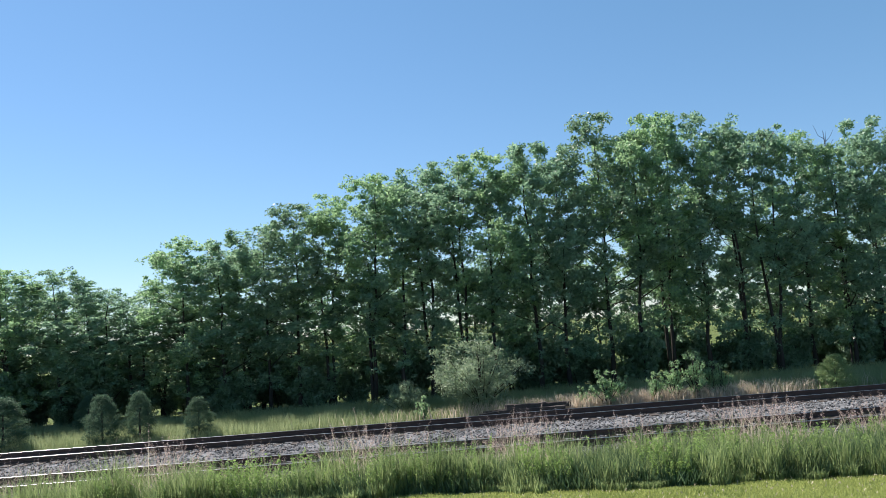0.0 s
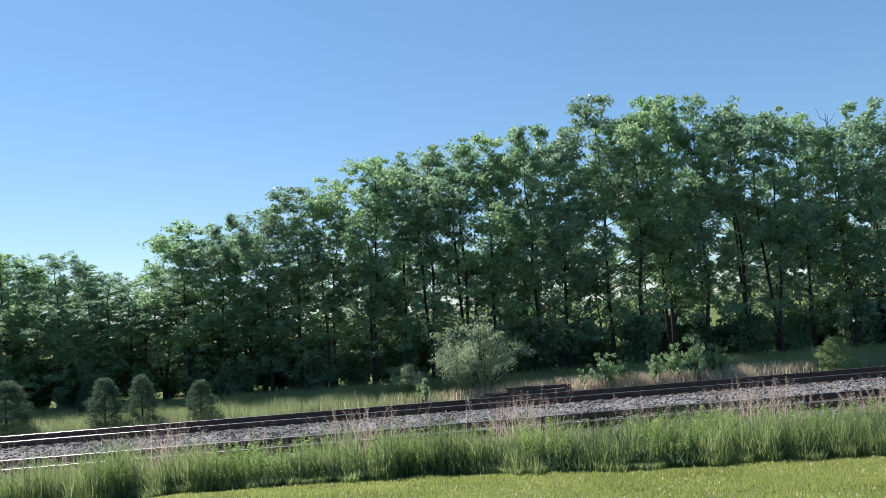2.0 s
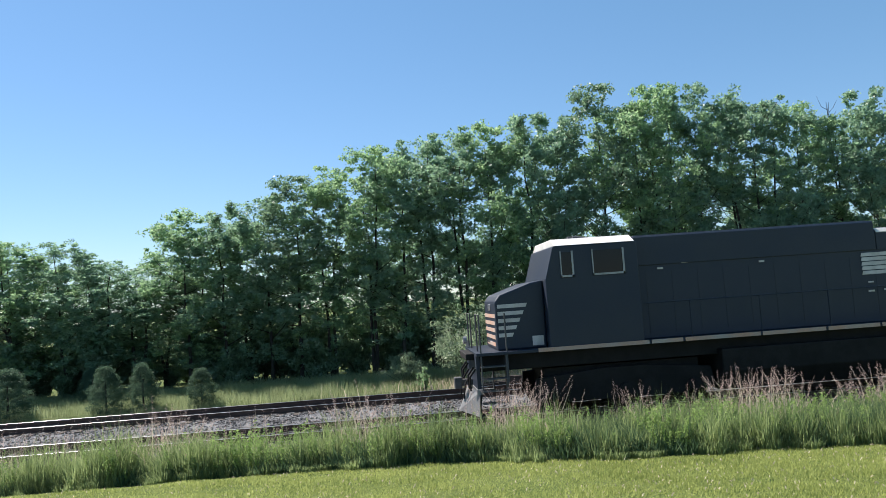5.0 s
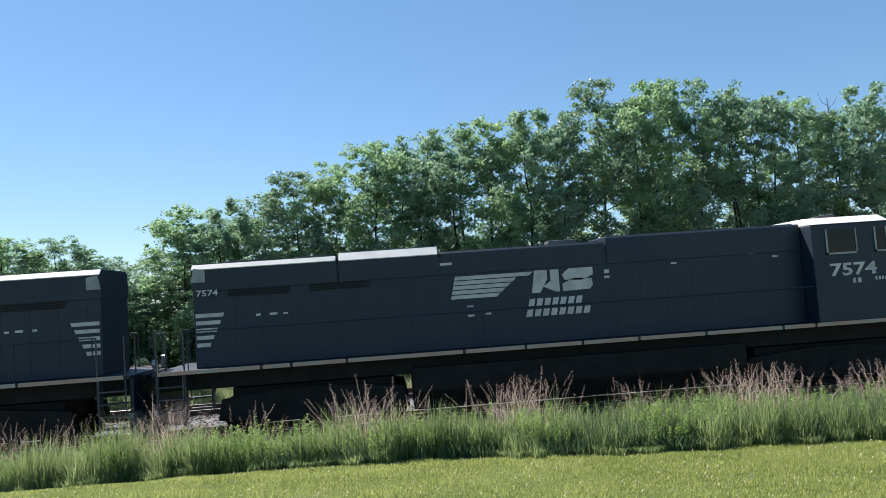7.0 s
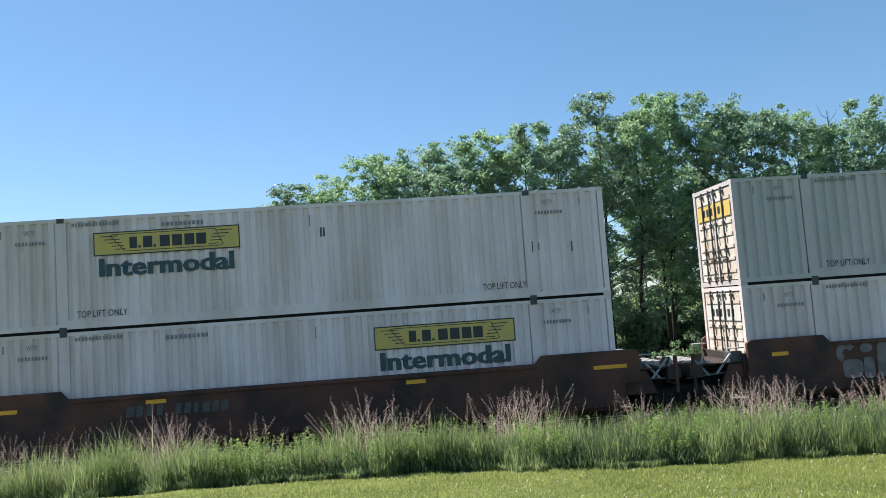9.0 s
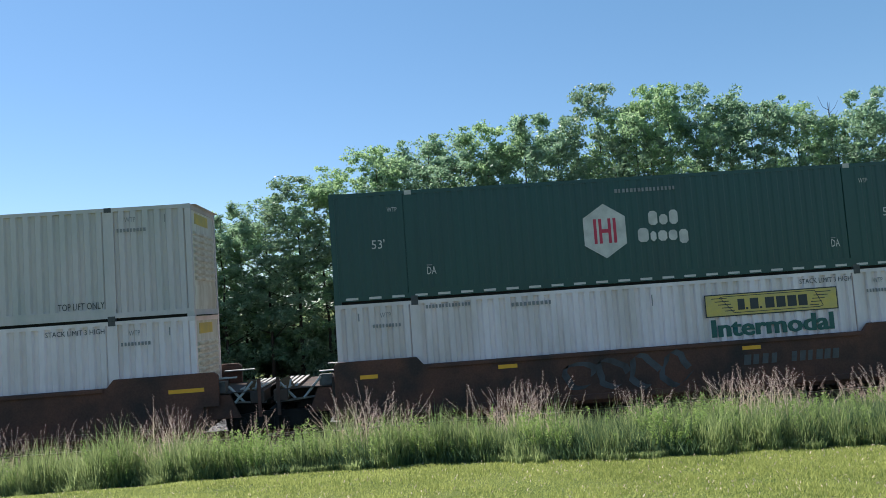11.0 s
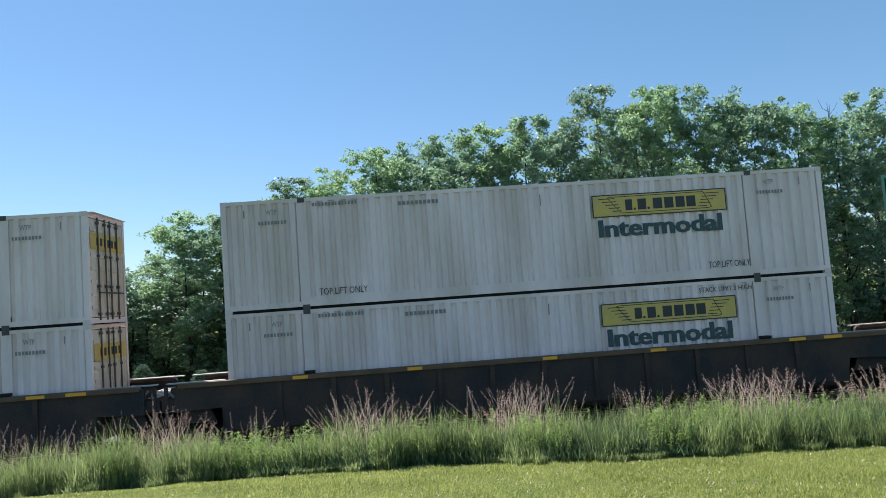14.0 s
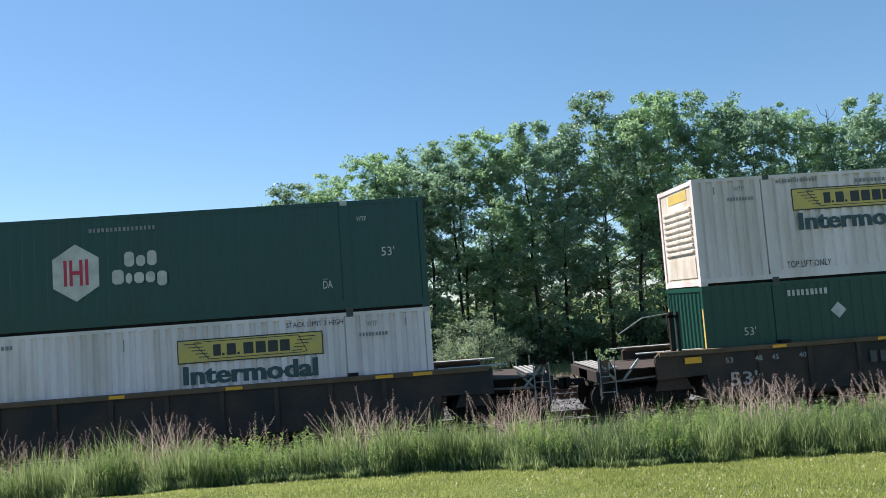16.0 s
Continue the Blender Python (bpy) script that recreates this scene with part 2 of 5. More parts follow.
def lettering(text, width, height, material, x, y, z, bold=0.0):
    """Mesh of built-in-font letters that stand in the xz plane and face -y, from x, z at their lower left."""
    cu = bpy.data.curves.new("lettering", "FONT")
    cu.body, cu.size, cu.offset, cu.resolution_u = text, 1.0, bold, 2
    ob = bpy.data.objects.new("lettering", cu)
    scene.collection.objects.link(ob)
    dg = bpy.context.evaluated_depsgraph_get()
    me = bpy.data.meshes.new_from_object(ob.evaluated_get(dg))
    bpy.data.objects.remove(ob)
    co = np.empty(len(me.vertices) * 3, np.float32)
    me.vertices.foreach_get("co", co)
    co = co.reshape(-1, 3)
    lo, hi = co.min(0), co.max(0)
    sx, sz = width / (hi[0] - lo[0]), height / (hi[1] - lo[1])
    out = np.stack([x + (co[:, 0] - lo[0]) * sx, np.full(len(co), y), z + (co[:, 1] - lo[1]) * sz], 1)
    me.vertices.foreach_set("co", out.astype(np.float32).ravel())
    me.update()
    me.materials.clear()
    me.materials.append(material)
    return me


def bars(x, z, width, height, count, y, slant=0.0, gap=0.3, seed=1):
    """A row of upright blocks where writing cannot be read; thin plates that face -y."""
    rnd = random.Random(seed)
    g, step = Geo(), width / count
    for i in range(count):
        w = step * (1 - gap) * rnd.uniform(0.75, 1.1)
        a = x + i * step
        g.prism([(a, z), (a + w, z), (a + w + slant, z + height), (a + slant, z + height)], y, y - 0.003)
    return g


# ---- ground ----
YC, YC2 = 20.64, 26.0                 # centre lines of the two tracks


def ground_z(x, y):
    """Lawn that falls towards the line, the ditch beyond the tall grass, and the level field."""
    lawn = 1.62 - 0.079 * min(max(y, 0.0), 12.5)
    t = min(max((y - 11.5) / 5.0, 0.0), 1.0)
    t = t * t * (3 - 2 * t)
    return lawn * (1 - t) - 0.45 * t


def grass_edge(x):
    shift = float(np.interp(x, (-7, -3.2, -0.7, 1.0, 3.3, 5.0, 7.0), (0.25, 0.25, 0.45, 0.5, 0.85, 0.75, 0.55)))
    return min(max(12.05 - 0.245 * x, 8.6), 15.2) - shift + 0.10 * math.sin(x * 1.7) + 0.06 * math.sin(x * 4.1 + 1)


def steps(lo, hi, near, step):
    out, a = list(np.arange(-near, near + step / 2, step)), near
    while a < hi:
        a *= 1.35
        out.append(min(a, hi))
        out.insert(0, max(-a, lo))
    return out


def make_ground():
    xs, ys = steps(-3000, 3000, 40, 1.0), steps(-3000, 3000, 40, 0.5)
    v = np.array([(x, y, ground_z(x, y) + (0.03 * noise.noise((x * 0.4, y * 0.4, 0)) if abs(x) < 41 and -1 < y < 41 else 0)) for y in ys for x in xs])
    n = len(xs)
    f = np.array([(j * n + i, j * n + i + 1, (j + 1) * n + i + 1, (j + 1) * n + i) for j in range(len(ys) - 1) for i in range(n - 1)])
    ob = new("ground", tri_mesh("ground", v, f, M_SOIL))
    tagged(ob, "green turf ground falling gently to the railway line", "ground", kind="structure")


make_ground()


def make_ballast():
    g = Geo().prism([(16.9, -0.6), (16.9, -0.44), (18.5, -0.215), (27.9, -0.215), (29.4, -0.44), (29.4, -0.6)], -320, 320, "x")
    bed = tagged(new("ballast_bed", g.mesh("ballast_bed", M_BALLAST)), "grey crushed-stone ballast bed under two tracks", "ballast", kind="structure")
    rng = np.random.default_rng(5)
    n = 42000
    x, y = rng.uniform(-19, 23, n), rng.uniform(17.0, 29.2, n)
    keep = (np.abs(y - 21.36) > 0.1) & (np.abs(y - 19.92) > 0.1) & (np.abs(y - 25.28) > 0.1) & (np.abs(y - 26.72) > 0.1)
    x, y = x[keep], y[keep]
    n = len(x)
    top = np.interp(y, [16.9, 18.5, 27.9, 29.4], [-0.44, -0.215, -0.215, -0.44])
    r = rng.uniform(0.018, 0.05, n)
    base = np.array([(1, 0, 0), (-1, 0, 0), (0, 1, 0), (0, -1, 0), (0, 0, 1), (0, 0, -1)], float)
    jit = base[None] * r[:, None, None] * rng.uniform(0.6, 1.35, (n, 6, 1)) + rng.normal(0, 0.25, (n, 6, 3)) * r[:, None, None]
    a = rng.uniform(0, 6.28, n)
    c, s = np.cos(a)[:, None], np.sin(a)[:, None]
    jit = np.stack([jit[..., 0] * c - jit[..., 1] * s, jit[..., 0] * s + jit[..., 1] * c, jit[..., 2] * 0.8], -1)
    v = jit + np.stack([x, y, top + r * 0.35], 1)[:, None, :]
    oct_f = np.array([(0, 2, 4), (2, 1, 4), (1, 3, 4), (3, 0, 4), (3, 1, 5), (0, 3, 5)])
    f = (oct_f[None] + (np.arange(n) * 6)[:, None, None]).reshape(-1, 3)
    st = new("ballast_stones", tri_mesh("ballast_stones", v.reshape(-1, 3), f, M_BALLAST))
    st.parent = bed
    tagged(st, "loose angular grey stones", kind="stuff")


make_ballast()


def make_track(name, yc, label):
    t = tagged(new(name), label, "railway track", kind="structure")
    prof = [(-0.075, -0.17), (0.075, -0.17), (0.075, -0.155), (0.012, -0.135), (0.012, -0.045), (0.036, -0.035), (0.036, -0.004), (-0.036, -0.004), (-0.036, -0.035), (-0.012, -0.045), (-0.012, -0.135), (-0.075, -0.155)]
    for side in (-0.7535, 0.7535):
        rail = part("rail", Geo().prism([(yc + side + p, q) for p, q in prof], -320, 320, "x"), M_RAIL, t, "rust-brown steel rail")
        part("rail_head", Geo().prism([(yc + side - 0.034, -0.004), (yc + side + 0.034, -0.004), (yc + side + 0.028, 0.0), (yc + side - 0.028, 0.0)], -320, 320, "x"), M_RAILTOP, rail, "bright polished rail head")
    tie = Geo().box(-0.115, 0.115, -1.3, 1.3, -0.36, -0.185).box(-0.11, 0.11, -0.9, -0.6, -0.184, -0.171).box(-0.11, 0.11, 0.6, 0.9, -0.184, -0.171).mesh("tie", M_TIE)
    rnd = random.Random(3)
    for i in range(-38, 46):
        o = new("tie", tie)
        o.parent = t
        o.matrix_basis = pose(i * 0.5 + rnd.uniform(-0.02, 0.02), yc, rnd.uniform(-0.008, 0.004), 0, 0, rnd.uniform(-0.8, 0.8))
    far = Geo()
    for i in list(range(-300, -38)) + list(range(46, 300)):
        far.box(i * 0.5 - 0.115, i * 0.5 + 0.115, yc - 1.3, yc + 1.3, -0.36, -0.185)
    tagged(part("far_ties", far, M_TIE, t, "timber ties along the line"), kind="stuff")
    return t


make_track("track_1", YC, "railway track of rusty rails on dark timber ties")
make_track("track_2", YC2, "second railway track of rusty rails on dark ties")


# ---- woods ----
def leaf_tris(rng, centres, per, spread, size, flat=0.55):
    """Small tilted three-cornered leaves scattered round centres."""
    n = len(centres) * per
    d = rng.normal(0, 1, (n, 3))
    d /= np.linalg.norm(d, axis=1)[:, None] + 1e-9
    d *= (rng.uniform(0, 1, n) ** 0.45)[:, None] * np.repeat(spread, per)[:, None]
    d[:, 2] *= 0.72
    p = np.repeat(centres, per, 0) + d
    nrm = rng.normal(0, 1, (n, 3)) + d * 0.8 + np.array([0, 0, flat])
    nrm /= np.linalg.norm(nrm, axis=1)[:, None]
    a = np.cross(nrm, rng.normal(0, 1, (n, 3)))
    a /= np.linalg.norm(a, axis=1)[:, None] + 1e-9
    b = np.cross(nrm, a)
    s = rng.uniform(0.65, 1.3, n)[:, None] * size * 1.25
    v = np.stack([p - b * s * 0.48 - a * s * 0.6, p + b * s * 0.48 - a * s * 0.5 + nrm * s * 0.2, p + a * s * 0.95], 1)
    f = np.arange(n * 3).reshape(-1, 3)
    return v.reshape(-1, 3), f


def make_tree(seed, height, radius, leaf, low=0.22, clumps=150, per=80, size=0.1, lean=0.0, forks=1, spread=(0.14, 0.46)):
    """Tapered trunk with forking limbs and a crown of many small leaf clumps."""
    rnd, rng = random.Random(seed), np.random.default_rng(seed)
    g, tips = Geo(), []
    for k in range(forks):
        off = 0.0 if forks == 1 else (k - (forks - 1) / 2) * 0.5
        top = Vector((off * 2.2 + lean, rnd.uniform(-0.4, 0.4), height * rnd.uniform(0.86, 0.93)))
        pts = [Vector((off * 0.25, 0, -0.15))]
        for i in range(1, 7):
            q = i / 6
            pts.append(Vector((off * 0.25, 0, 0)).lerp(top, q) + Vector((rnd.uniform(-1, 1), rnd.uniform(-1, 1), 0)) * 0.12 * (q < 1))
        r0 = 0.0062 * height + 0.02
        g.tube(pts, [r0 * (1 - 0.86 * i / 6) * (1.35 if i == 0 else 1) for i in range(7)], 7)
        for b in range(15 if forks == 1 else 9):
            q = low + (0.93 - low) * (b + rnd.random()) / (15 if forks == 1 else 9)
            i = min(int(q * 6), 5)
            s = pts[i].lerp(pts[i + 1], q * 6 - i)
            w = rnd.uniform(0, 6.28)
            reach = radius * (0.55 + 0.65 * math.sin(math.pi * min(1, (q - low) / (1 - low) * 0.75 + 0.22))) * rnd.uniform(0.7, 1.1)
            e = s + Vector((math.cos(w), math.sin(w), 0)) * reach + Vector((0, 0, reach * rnd.uniform(0.35, 0.95)))
            e.z = min(e.z, height * 0.97)
            mid = s.lerp(e, 0.5) + Vector((0, 0, -0.12 * reach))
            rb = r0 * (1 - 0.86 * q) * 0.5
            g.tube([s, mid, e], [rb, rb * 0.6, 0.012], 5)
            tips += [e, mid.lerp(e, 0.5), s.lerp(e, 0.72)]
            for _ in range(3):
                m2 = mid.lerp(e, rnd.random())
                e2 = m2 + Vector((rnd.uniform(-1, 1), rnd.uniform(-1, 1), rnd.uniform(-0.1, 0.9))) * reach * 0.42
                e2.z = min(e2.z, height)
                g.tube([m2, e2], [rb * 0.4, 0.008], 4)
                tips.append(e2)
        tips += [top, top + Vector((0.2, 0.1, height * 0.05)), top + Vector((-0.25, 0, height * 0.02))]
    c = [tips[rnd.randrange(len(tips))] + Vector((rnd.gauss(0, 0.26), rnd.gauss(0, 0.26), rnd.gauss(0, 0.22))) for _ in range(clumps * 58 // 100)]
    while len(c) < clumps:
        q = rnd.uniform(low * 0.55, 1.0)
        prof = radius * 1.05 * math.sin(math.pi * min(1, (q - low * 0.5) / (1 - low * 0.5) * 0.61 + 0.34)) ** 0.65
        w, d = rnd.uniform(0, 6.28), prof * math.sqrt(rnd.uniform(0.3, 1.0))
        c.append(Vector((math.cos(w) * d + lean * q, math.sin(w) * d, q * height)))
    c = np.array([tuple(p) for p in c])
    c[:, 2] = np.minimum(c[:, 2], height * 0.98)
    v, f = leaf_tris(rng, c, per, rng.uniform(*spread, clumps), size)
    t = thing("tree", "tall leafy green broadleaf tree in a dense row", "tree", "trees along the line")
    part("trunk", g, M_BARK, t, "slender grey-brown trunk with forking limbs", smooth=True)
    part("crown", tri_mesh("crown", v, f, leaf), leaf, t, "uneven crown of small green leaves")
    return t


TREES = [make_tree(11, 12.5, 2.2, M_LEAF, 0.24, 430, 42, 0.079), make_tree(12, 12.5, 2.0, M_LEAF2, 0.28, 390, 42, 0.079), make_tree(13, 12.5, 2.4, M_LEAF, 0.36, 410, 42, 0.079, forks=2),
         make_tree(14, 12.5, 2.2, M_LEAF, 0.26, 420, 42, 0.079, lean=0.6), make_tree(15, 12.5, 2.2, M_LEAF2, 0.38, 370, 42, 0.079, forks=2), make_tree(16, 12.5, 2.0, M_LEAFDARK, 0.24, 430, 42, 0.079)]
BACK = [make_tree(17, 12.5, 2.3, M_LEAF, 0.2, 200, 34, 0.105), make_tree(18, 12.5, 2.2, M_LEAFDARK, 0.2, 200, 34, 0.105), make_tree(19, 12.5, 2.3, M_LEAFDARK, 0.25, 200, 34, 0.105)]
for i, ob in enumerate(TREES):
    ob.matrix_basis = pose(33 + i * 3.1, 38 + (i % 3), -0.5)
for i, ob in enumerate(BACK):
    ob.matrix_basis = pose(36 + i * 3.1, 43 + (i % 3), -0.5)


def place(ob, x, y, h, w, turn, base=12.5):
    return copy_thing(ob, pose(x, y, ground_z(x, y) - 0.03, 0, 0, turn) @ Matrix.Diagonal((w, w, h / base, 1)))


# skyline of the wood: place along the line, height above rail level at the front row
ROW = [(-27.5, 7.6), (-24.5, 7.2), (-21.2, 7.8), (-18.4, 7.3), (-16.0, 7.2), (-14.3, 6.2), (-12.5, 5.2), (-10.2, 8.4), (-8.4, 8.2), (-6.2, 8.8),
       (-4.8, 9.7), (-3.2, 9.2), (-1.2, 11.0), (0.3, 10.6), (1.7, 11.3), (3.4, 11.6), (5.0, 11.9), (7.1, 12.2), (8.6, 11.9), (10.8, 13.5),
       (12.4, 12.4), (13.9, 13.2), (15.9, 13.6), (17.8, 12.5), (19.5, 12.3), (21.4, 12.1), (23.5, 11.3), (25.3, 12.5), (27.6, 12.0), (30.2, 12.4)]
rw = random.Random(21)
for i, (x, top) in enumerate(ROW):
    y = 37 + rw.uniform(-0.7, 0.7)
    h = 3.22 + (top * 1.01 - 3.22) * y / 37 + 0.55
    place(TREES[(i * 5 + i // 3) % 6], x * y / 37, y, h, 0.86 + 0.018 * h + rw.uniform(-0.06, 0.08), rw.uniform(0, 360))
for x, top in ROW:
    y = rw.uniform(39.5, 42)
    h = 1.2 + top * (rw.uniform(0.38, 0.55) if x < 6 else rw.uniform(0.5, 0.74))
    place(BACK[rw.randrange(3)], (x + rw.uniform(-0.8, 0.8)) * y / 37, y, h, 0.85, rw.uniform(0, 360))


for x, top in ROW[13::2]:
    y = rw.uniform(42.5, 45)
    place(BACK[rw.randrange(3)], (x + rw.uniform(-0.9, 0.9)) * y / 37, y, 1.0 + top * rw.uniform(0.4, 0.62), 1.0, rw.uniform(0, 360))


for x, top in ((-26, 7.0), (-22.8, 7.3), (-19.8, 6.9), (-17.2, 6.6), (-15.1, 5.9), (-11.4, 6.6), (-9.3, 7.6), (-7.2, 7.9)):
    place(TREES[rw.randrange(6)], x * 1.07, 39.6 + rw.uniform(-0.5, 0.5), top + 0.5, 0.95, rw.uniform(0, 360))


def make_bush(name, label, seed, h, r, leaf, clumps, per, size, stems=9, spread=(0.18, 0.4)):
    rnd, rng = random.Random(seed), np.random.default_rng(seed)
    t, c = thing(name, label, name.replace("_", " ")), []
    for k in range(stems):
        w, q = rnd.uniform(0, 6.28), math.sqrt(rnd.random())
        e = Vector((math.cos(w) * r * q, math.sin(w) * r * q, h * (1 - 0.45 * q * q) * rnd.uniform(0.7, 0.98)))
        m = Vector((e.x * 0.35, e.y * 0.35, e.z * 0.5))
        g = Geo().tube([(0, 0, -0.1), m, e], [0.025 + 0.008 * h, 0.02, 0.006], 5)
        part("stem", g, M_BARK, t)
        c += [m.lerp(e, rnd.uniform(-0.5, 1.0)) for _ in range(max(1, clumps // stems))]
    c = np.array([tuple(p + Vector((rnd.gauss(0, 0.12), rnd.gauss(0, 0.12), rnd.gauss(0, 0.1))) * r) for p in c])
    c[:, 2] = np.maximum(c[:, 2], 0.12)
    v, f = leaf_tris(rng, c, per, rng.uniform(*spread, len(c)) * r, size)
    part("foliage", tri_mesh("foliage", v, f, leaf), leaf, t)
    return t


UNDER = [make_bush("shrub", "dark green understorey shrub among tree trunks", s, 3.0, 1.3, M_LEAFDARK, 100, 42, 0.095) for s in (31, 32, 33)]
for i, ob in enumerate(UNDER):
    ob["group"] = "understorey shrubs"
    ob.matrix_basis = pose(-9 + i * 9.7, 39.2, -0.46)
for i in range(70):
    x, y = -24 + 51 * (i + rw.random()) / 70, rw.uniform(36.3, 44)
    s = rw.uniform(0.5, 1.45)
    copy_thing(UNDER[i % 3], pose(x * y / 37, y, -0.47, 0, 0, rw.uniform(0, 360)) @ Matrix.Diagonal((s * 0.95, s * 0.95, s, 1)))


# ---- containers ----
CL, CW, CH = 16.154, 2.59, 2.896      # length, width, height of a 53-foot box
CE = 2.07                             # from each end to the inner lifting castings
MESH = {}


def shared(key, build):
    if key not in MESH:
        MESH[key] = build()
    return MESH[key]


def side_geo(sign, z0, z1, depth=0.062):
    """Corrugated wall between smooth posts at the ends and at the inner castings."""
    g = Geo()
    yo = sign * (CW / 2 - 0.004)
    yi = sign * (CW / 2 - depth)
    spans = [(0.14, CE - 0.13), (CE + 0.13, CL - CE - 0.13), (CL - CE + 0.13, CL - 0.14)]
    for a, b in spans:
        n = max(1, round((b - a) / 0.305))
        st = (b - a) / n
        pts = []
        for i in range(n):
            x = a + i * st
            pts += [(x, yi), (x + st * 0.30, yi), (x + st * 0.44, yo), (x + st * 0.86, yo)]
        pts.append((b, yi))
        for (xa, ya), (xb, yb) in zip(pts, pts[1:]):
            g.face([(xa, ya, z0), (xb, yb, z0), (xb, yb, z1), (xa, ya, z1)])
    for x in (CE, CL - CE):
        g.box(x - 0.13, x + 0.13, min(yo, yi), max(yo, yi), z0, z1)
    return g


def frame_geo():
    g = Geo()
    for x0, x1 in ((0.0, 0.14), (CL - 0.14, CL)):
        for y0, y1 in ((-CW / 2, -CW / 2 + 0.13), (CW / 2 - 0.13, CW / 2)):
            g.box(x0, x1, y0, y1, 0.02, CH - 0.02)
        g.box(x0, x1, -CW / 2 + 0.13, CW / 2 - 0.13, CH - 0.13, CH - 0.012)
        g.box(x0, x1, -CW / 2 + 0.13, CW / 2 - 0.13, 0.02, 0.16)
    for y0, y1 in ((-CW / 2, -CW / 2 + 0.09), (CW / 2 - 0.09, CW / 2)):
        g.box(0.14, CL - 0.14, y0, y1, CH - 0.10, CH - 0.006)
        g.box(0.14, CE - 0.13, y0, y1, 0.07, 0.20)
        g.box(CL - CE + 0.13, CL - 0.14, y0, y1, 0.07, 0.20)
        g.box(CE - 0.13, CL - CE + 0.13, y0, y1, 0.07, 0.30)
        g.box(CE - 0.13, CL - CE + 0.13, min(y0, y1) - (0.008 if y0 < 0 else 0), max(y0, y1) + (0.008 if y0 > 0 else 0), 0.27, 0.315)
    return g


def roof_geo():
    g = Geo()
    x, up = 0.14, CH - 0.03
    pts = []
    while x < CL - 0.16:
        pts += [(x, up), (x + 0.06, up), (x + 0.12, up + 0.02), (x + 0.30, up + 0.02)]
        x += 0.36
    pts.append((CL - 0.14, up))
    for (xa, za), (xb, zb) in zip(pts, pts[1:]):
        g.face([(xa, -CW / 2 + 0.09, za), (xb, -CW / 2 + 0.09, zb), (xb, CW / 2 - 0.09, zb), (xa, CW / 2 - 0.09, za)])
    return g


def ribbed_end(t, x, out, m, upright):
    """Closed end of a box with rows of bulging cross ribs, or with upright ones."""
    wall = part("front_wall", Geo().box(x - 0.02, x + 0.02, -CW / 2 + 0.13, CW / 2 - 0.13, 0.16, CH - 0.13), m, t, "closed end with bulging ribs")
    if upright:
        rib = shared(("uprib", out, m.name), lambda: Geo().prism([(out * 0.018, -0.07), (out * 0.06, -0.03), (out * 0.06, 0.03), (out * 0.018, 0.07)], 0.2, CH - 0.18, "z").mesh("rib", m))
        for i in range(9):
            part("rib", rib, None, wall).location = (x, -1.05 + i * 0.262, 0)
    else:
        rib = shared(("rib", out, m.name), lambda: Geo().prism([(out * 0.018, 0), (out * 0.07, 0.03), (out * 0.07, 0.085), (out * 0.018, 0.115)], -CW / 2 + 0.3, CW / 2 - 0.3).mesh("rib", m))
        for i in range(8):
            part("rib", rib, None, wall).location = (x, 0, 0.92 + i * 0.17)
        part("kick_plate", Geo().box(min(x + out * 0.02, x + out * 0.04), max(x + out * 0.02, x + out * 0.04), -CW / 2 + 0.25, CW / 2 - 0.25, 0.25, 0.8), m, wall)


def castings(t, top_mat, m):
    c = shared(("casting", top_mat.name), lambda: Geo().box(-0.09, 0.09, -0.085, 0.085, -0.06, 0.06).mesh("corner_casting", top_mat))
    low = shared(("low_casting", 0), lambda: Geo().box(-0.09, 0.09, -0.085, 0.085, -0.06, 0.06).mesh("corner_casting", M_CAST))
    e = shared(("end_casting", m.name), lambda: Geo().box(-0.09, 0.09, -0.085, 0.085, -0.06, 0.06).mesh("corner_casting", m))
    for x in (0.088, CL - 0.088, CE, CL - CE):
        for y in (-CW / 2 + 0.082, CW / 2 - 0.082):
            for z in (0.06, CH - 0.06):
                o = part("corner_casting", e if not 1 < x < CL - 1 else c if z > 1 else low, None, t)
                o.location = (x, y * 1.004, z)


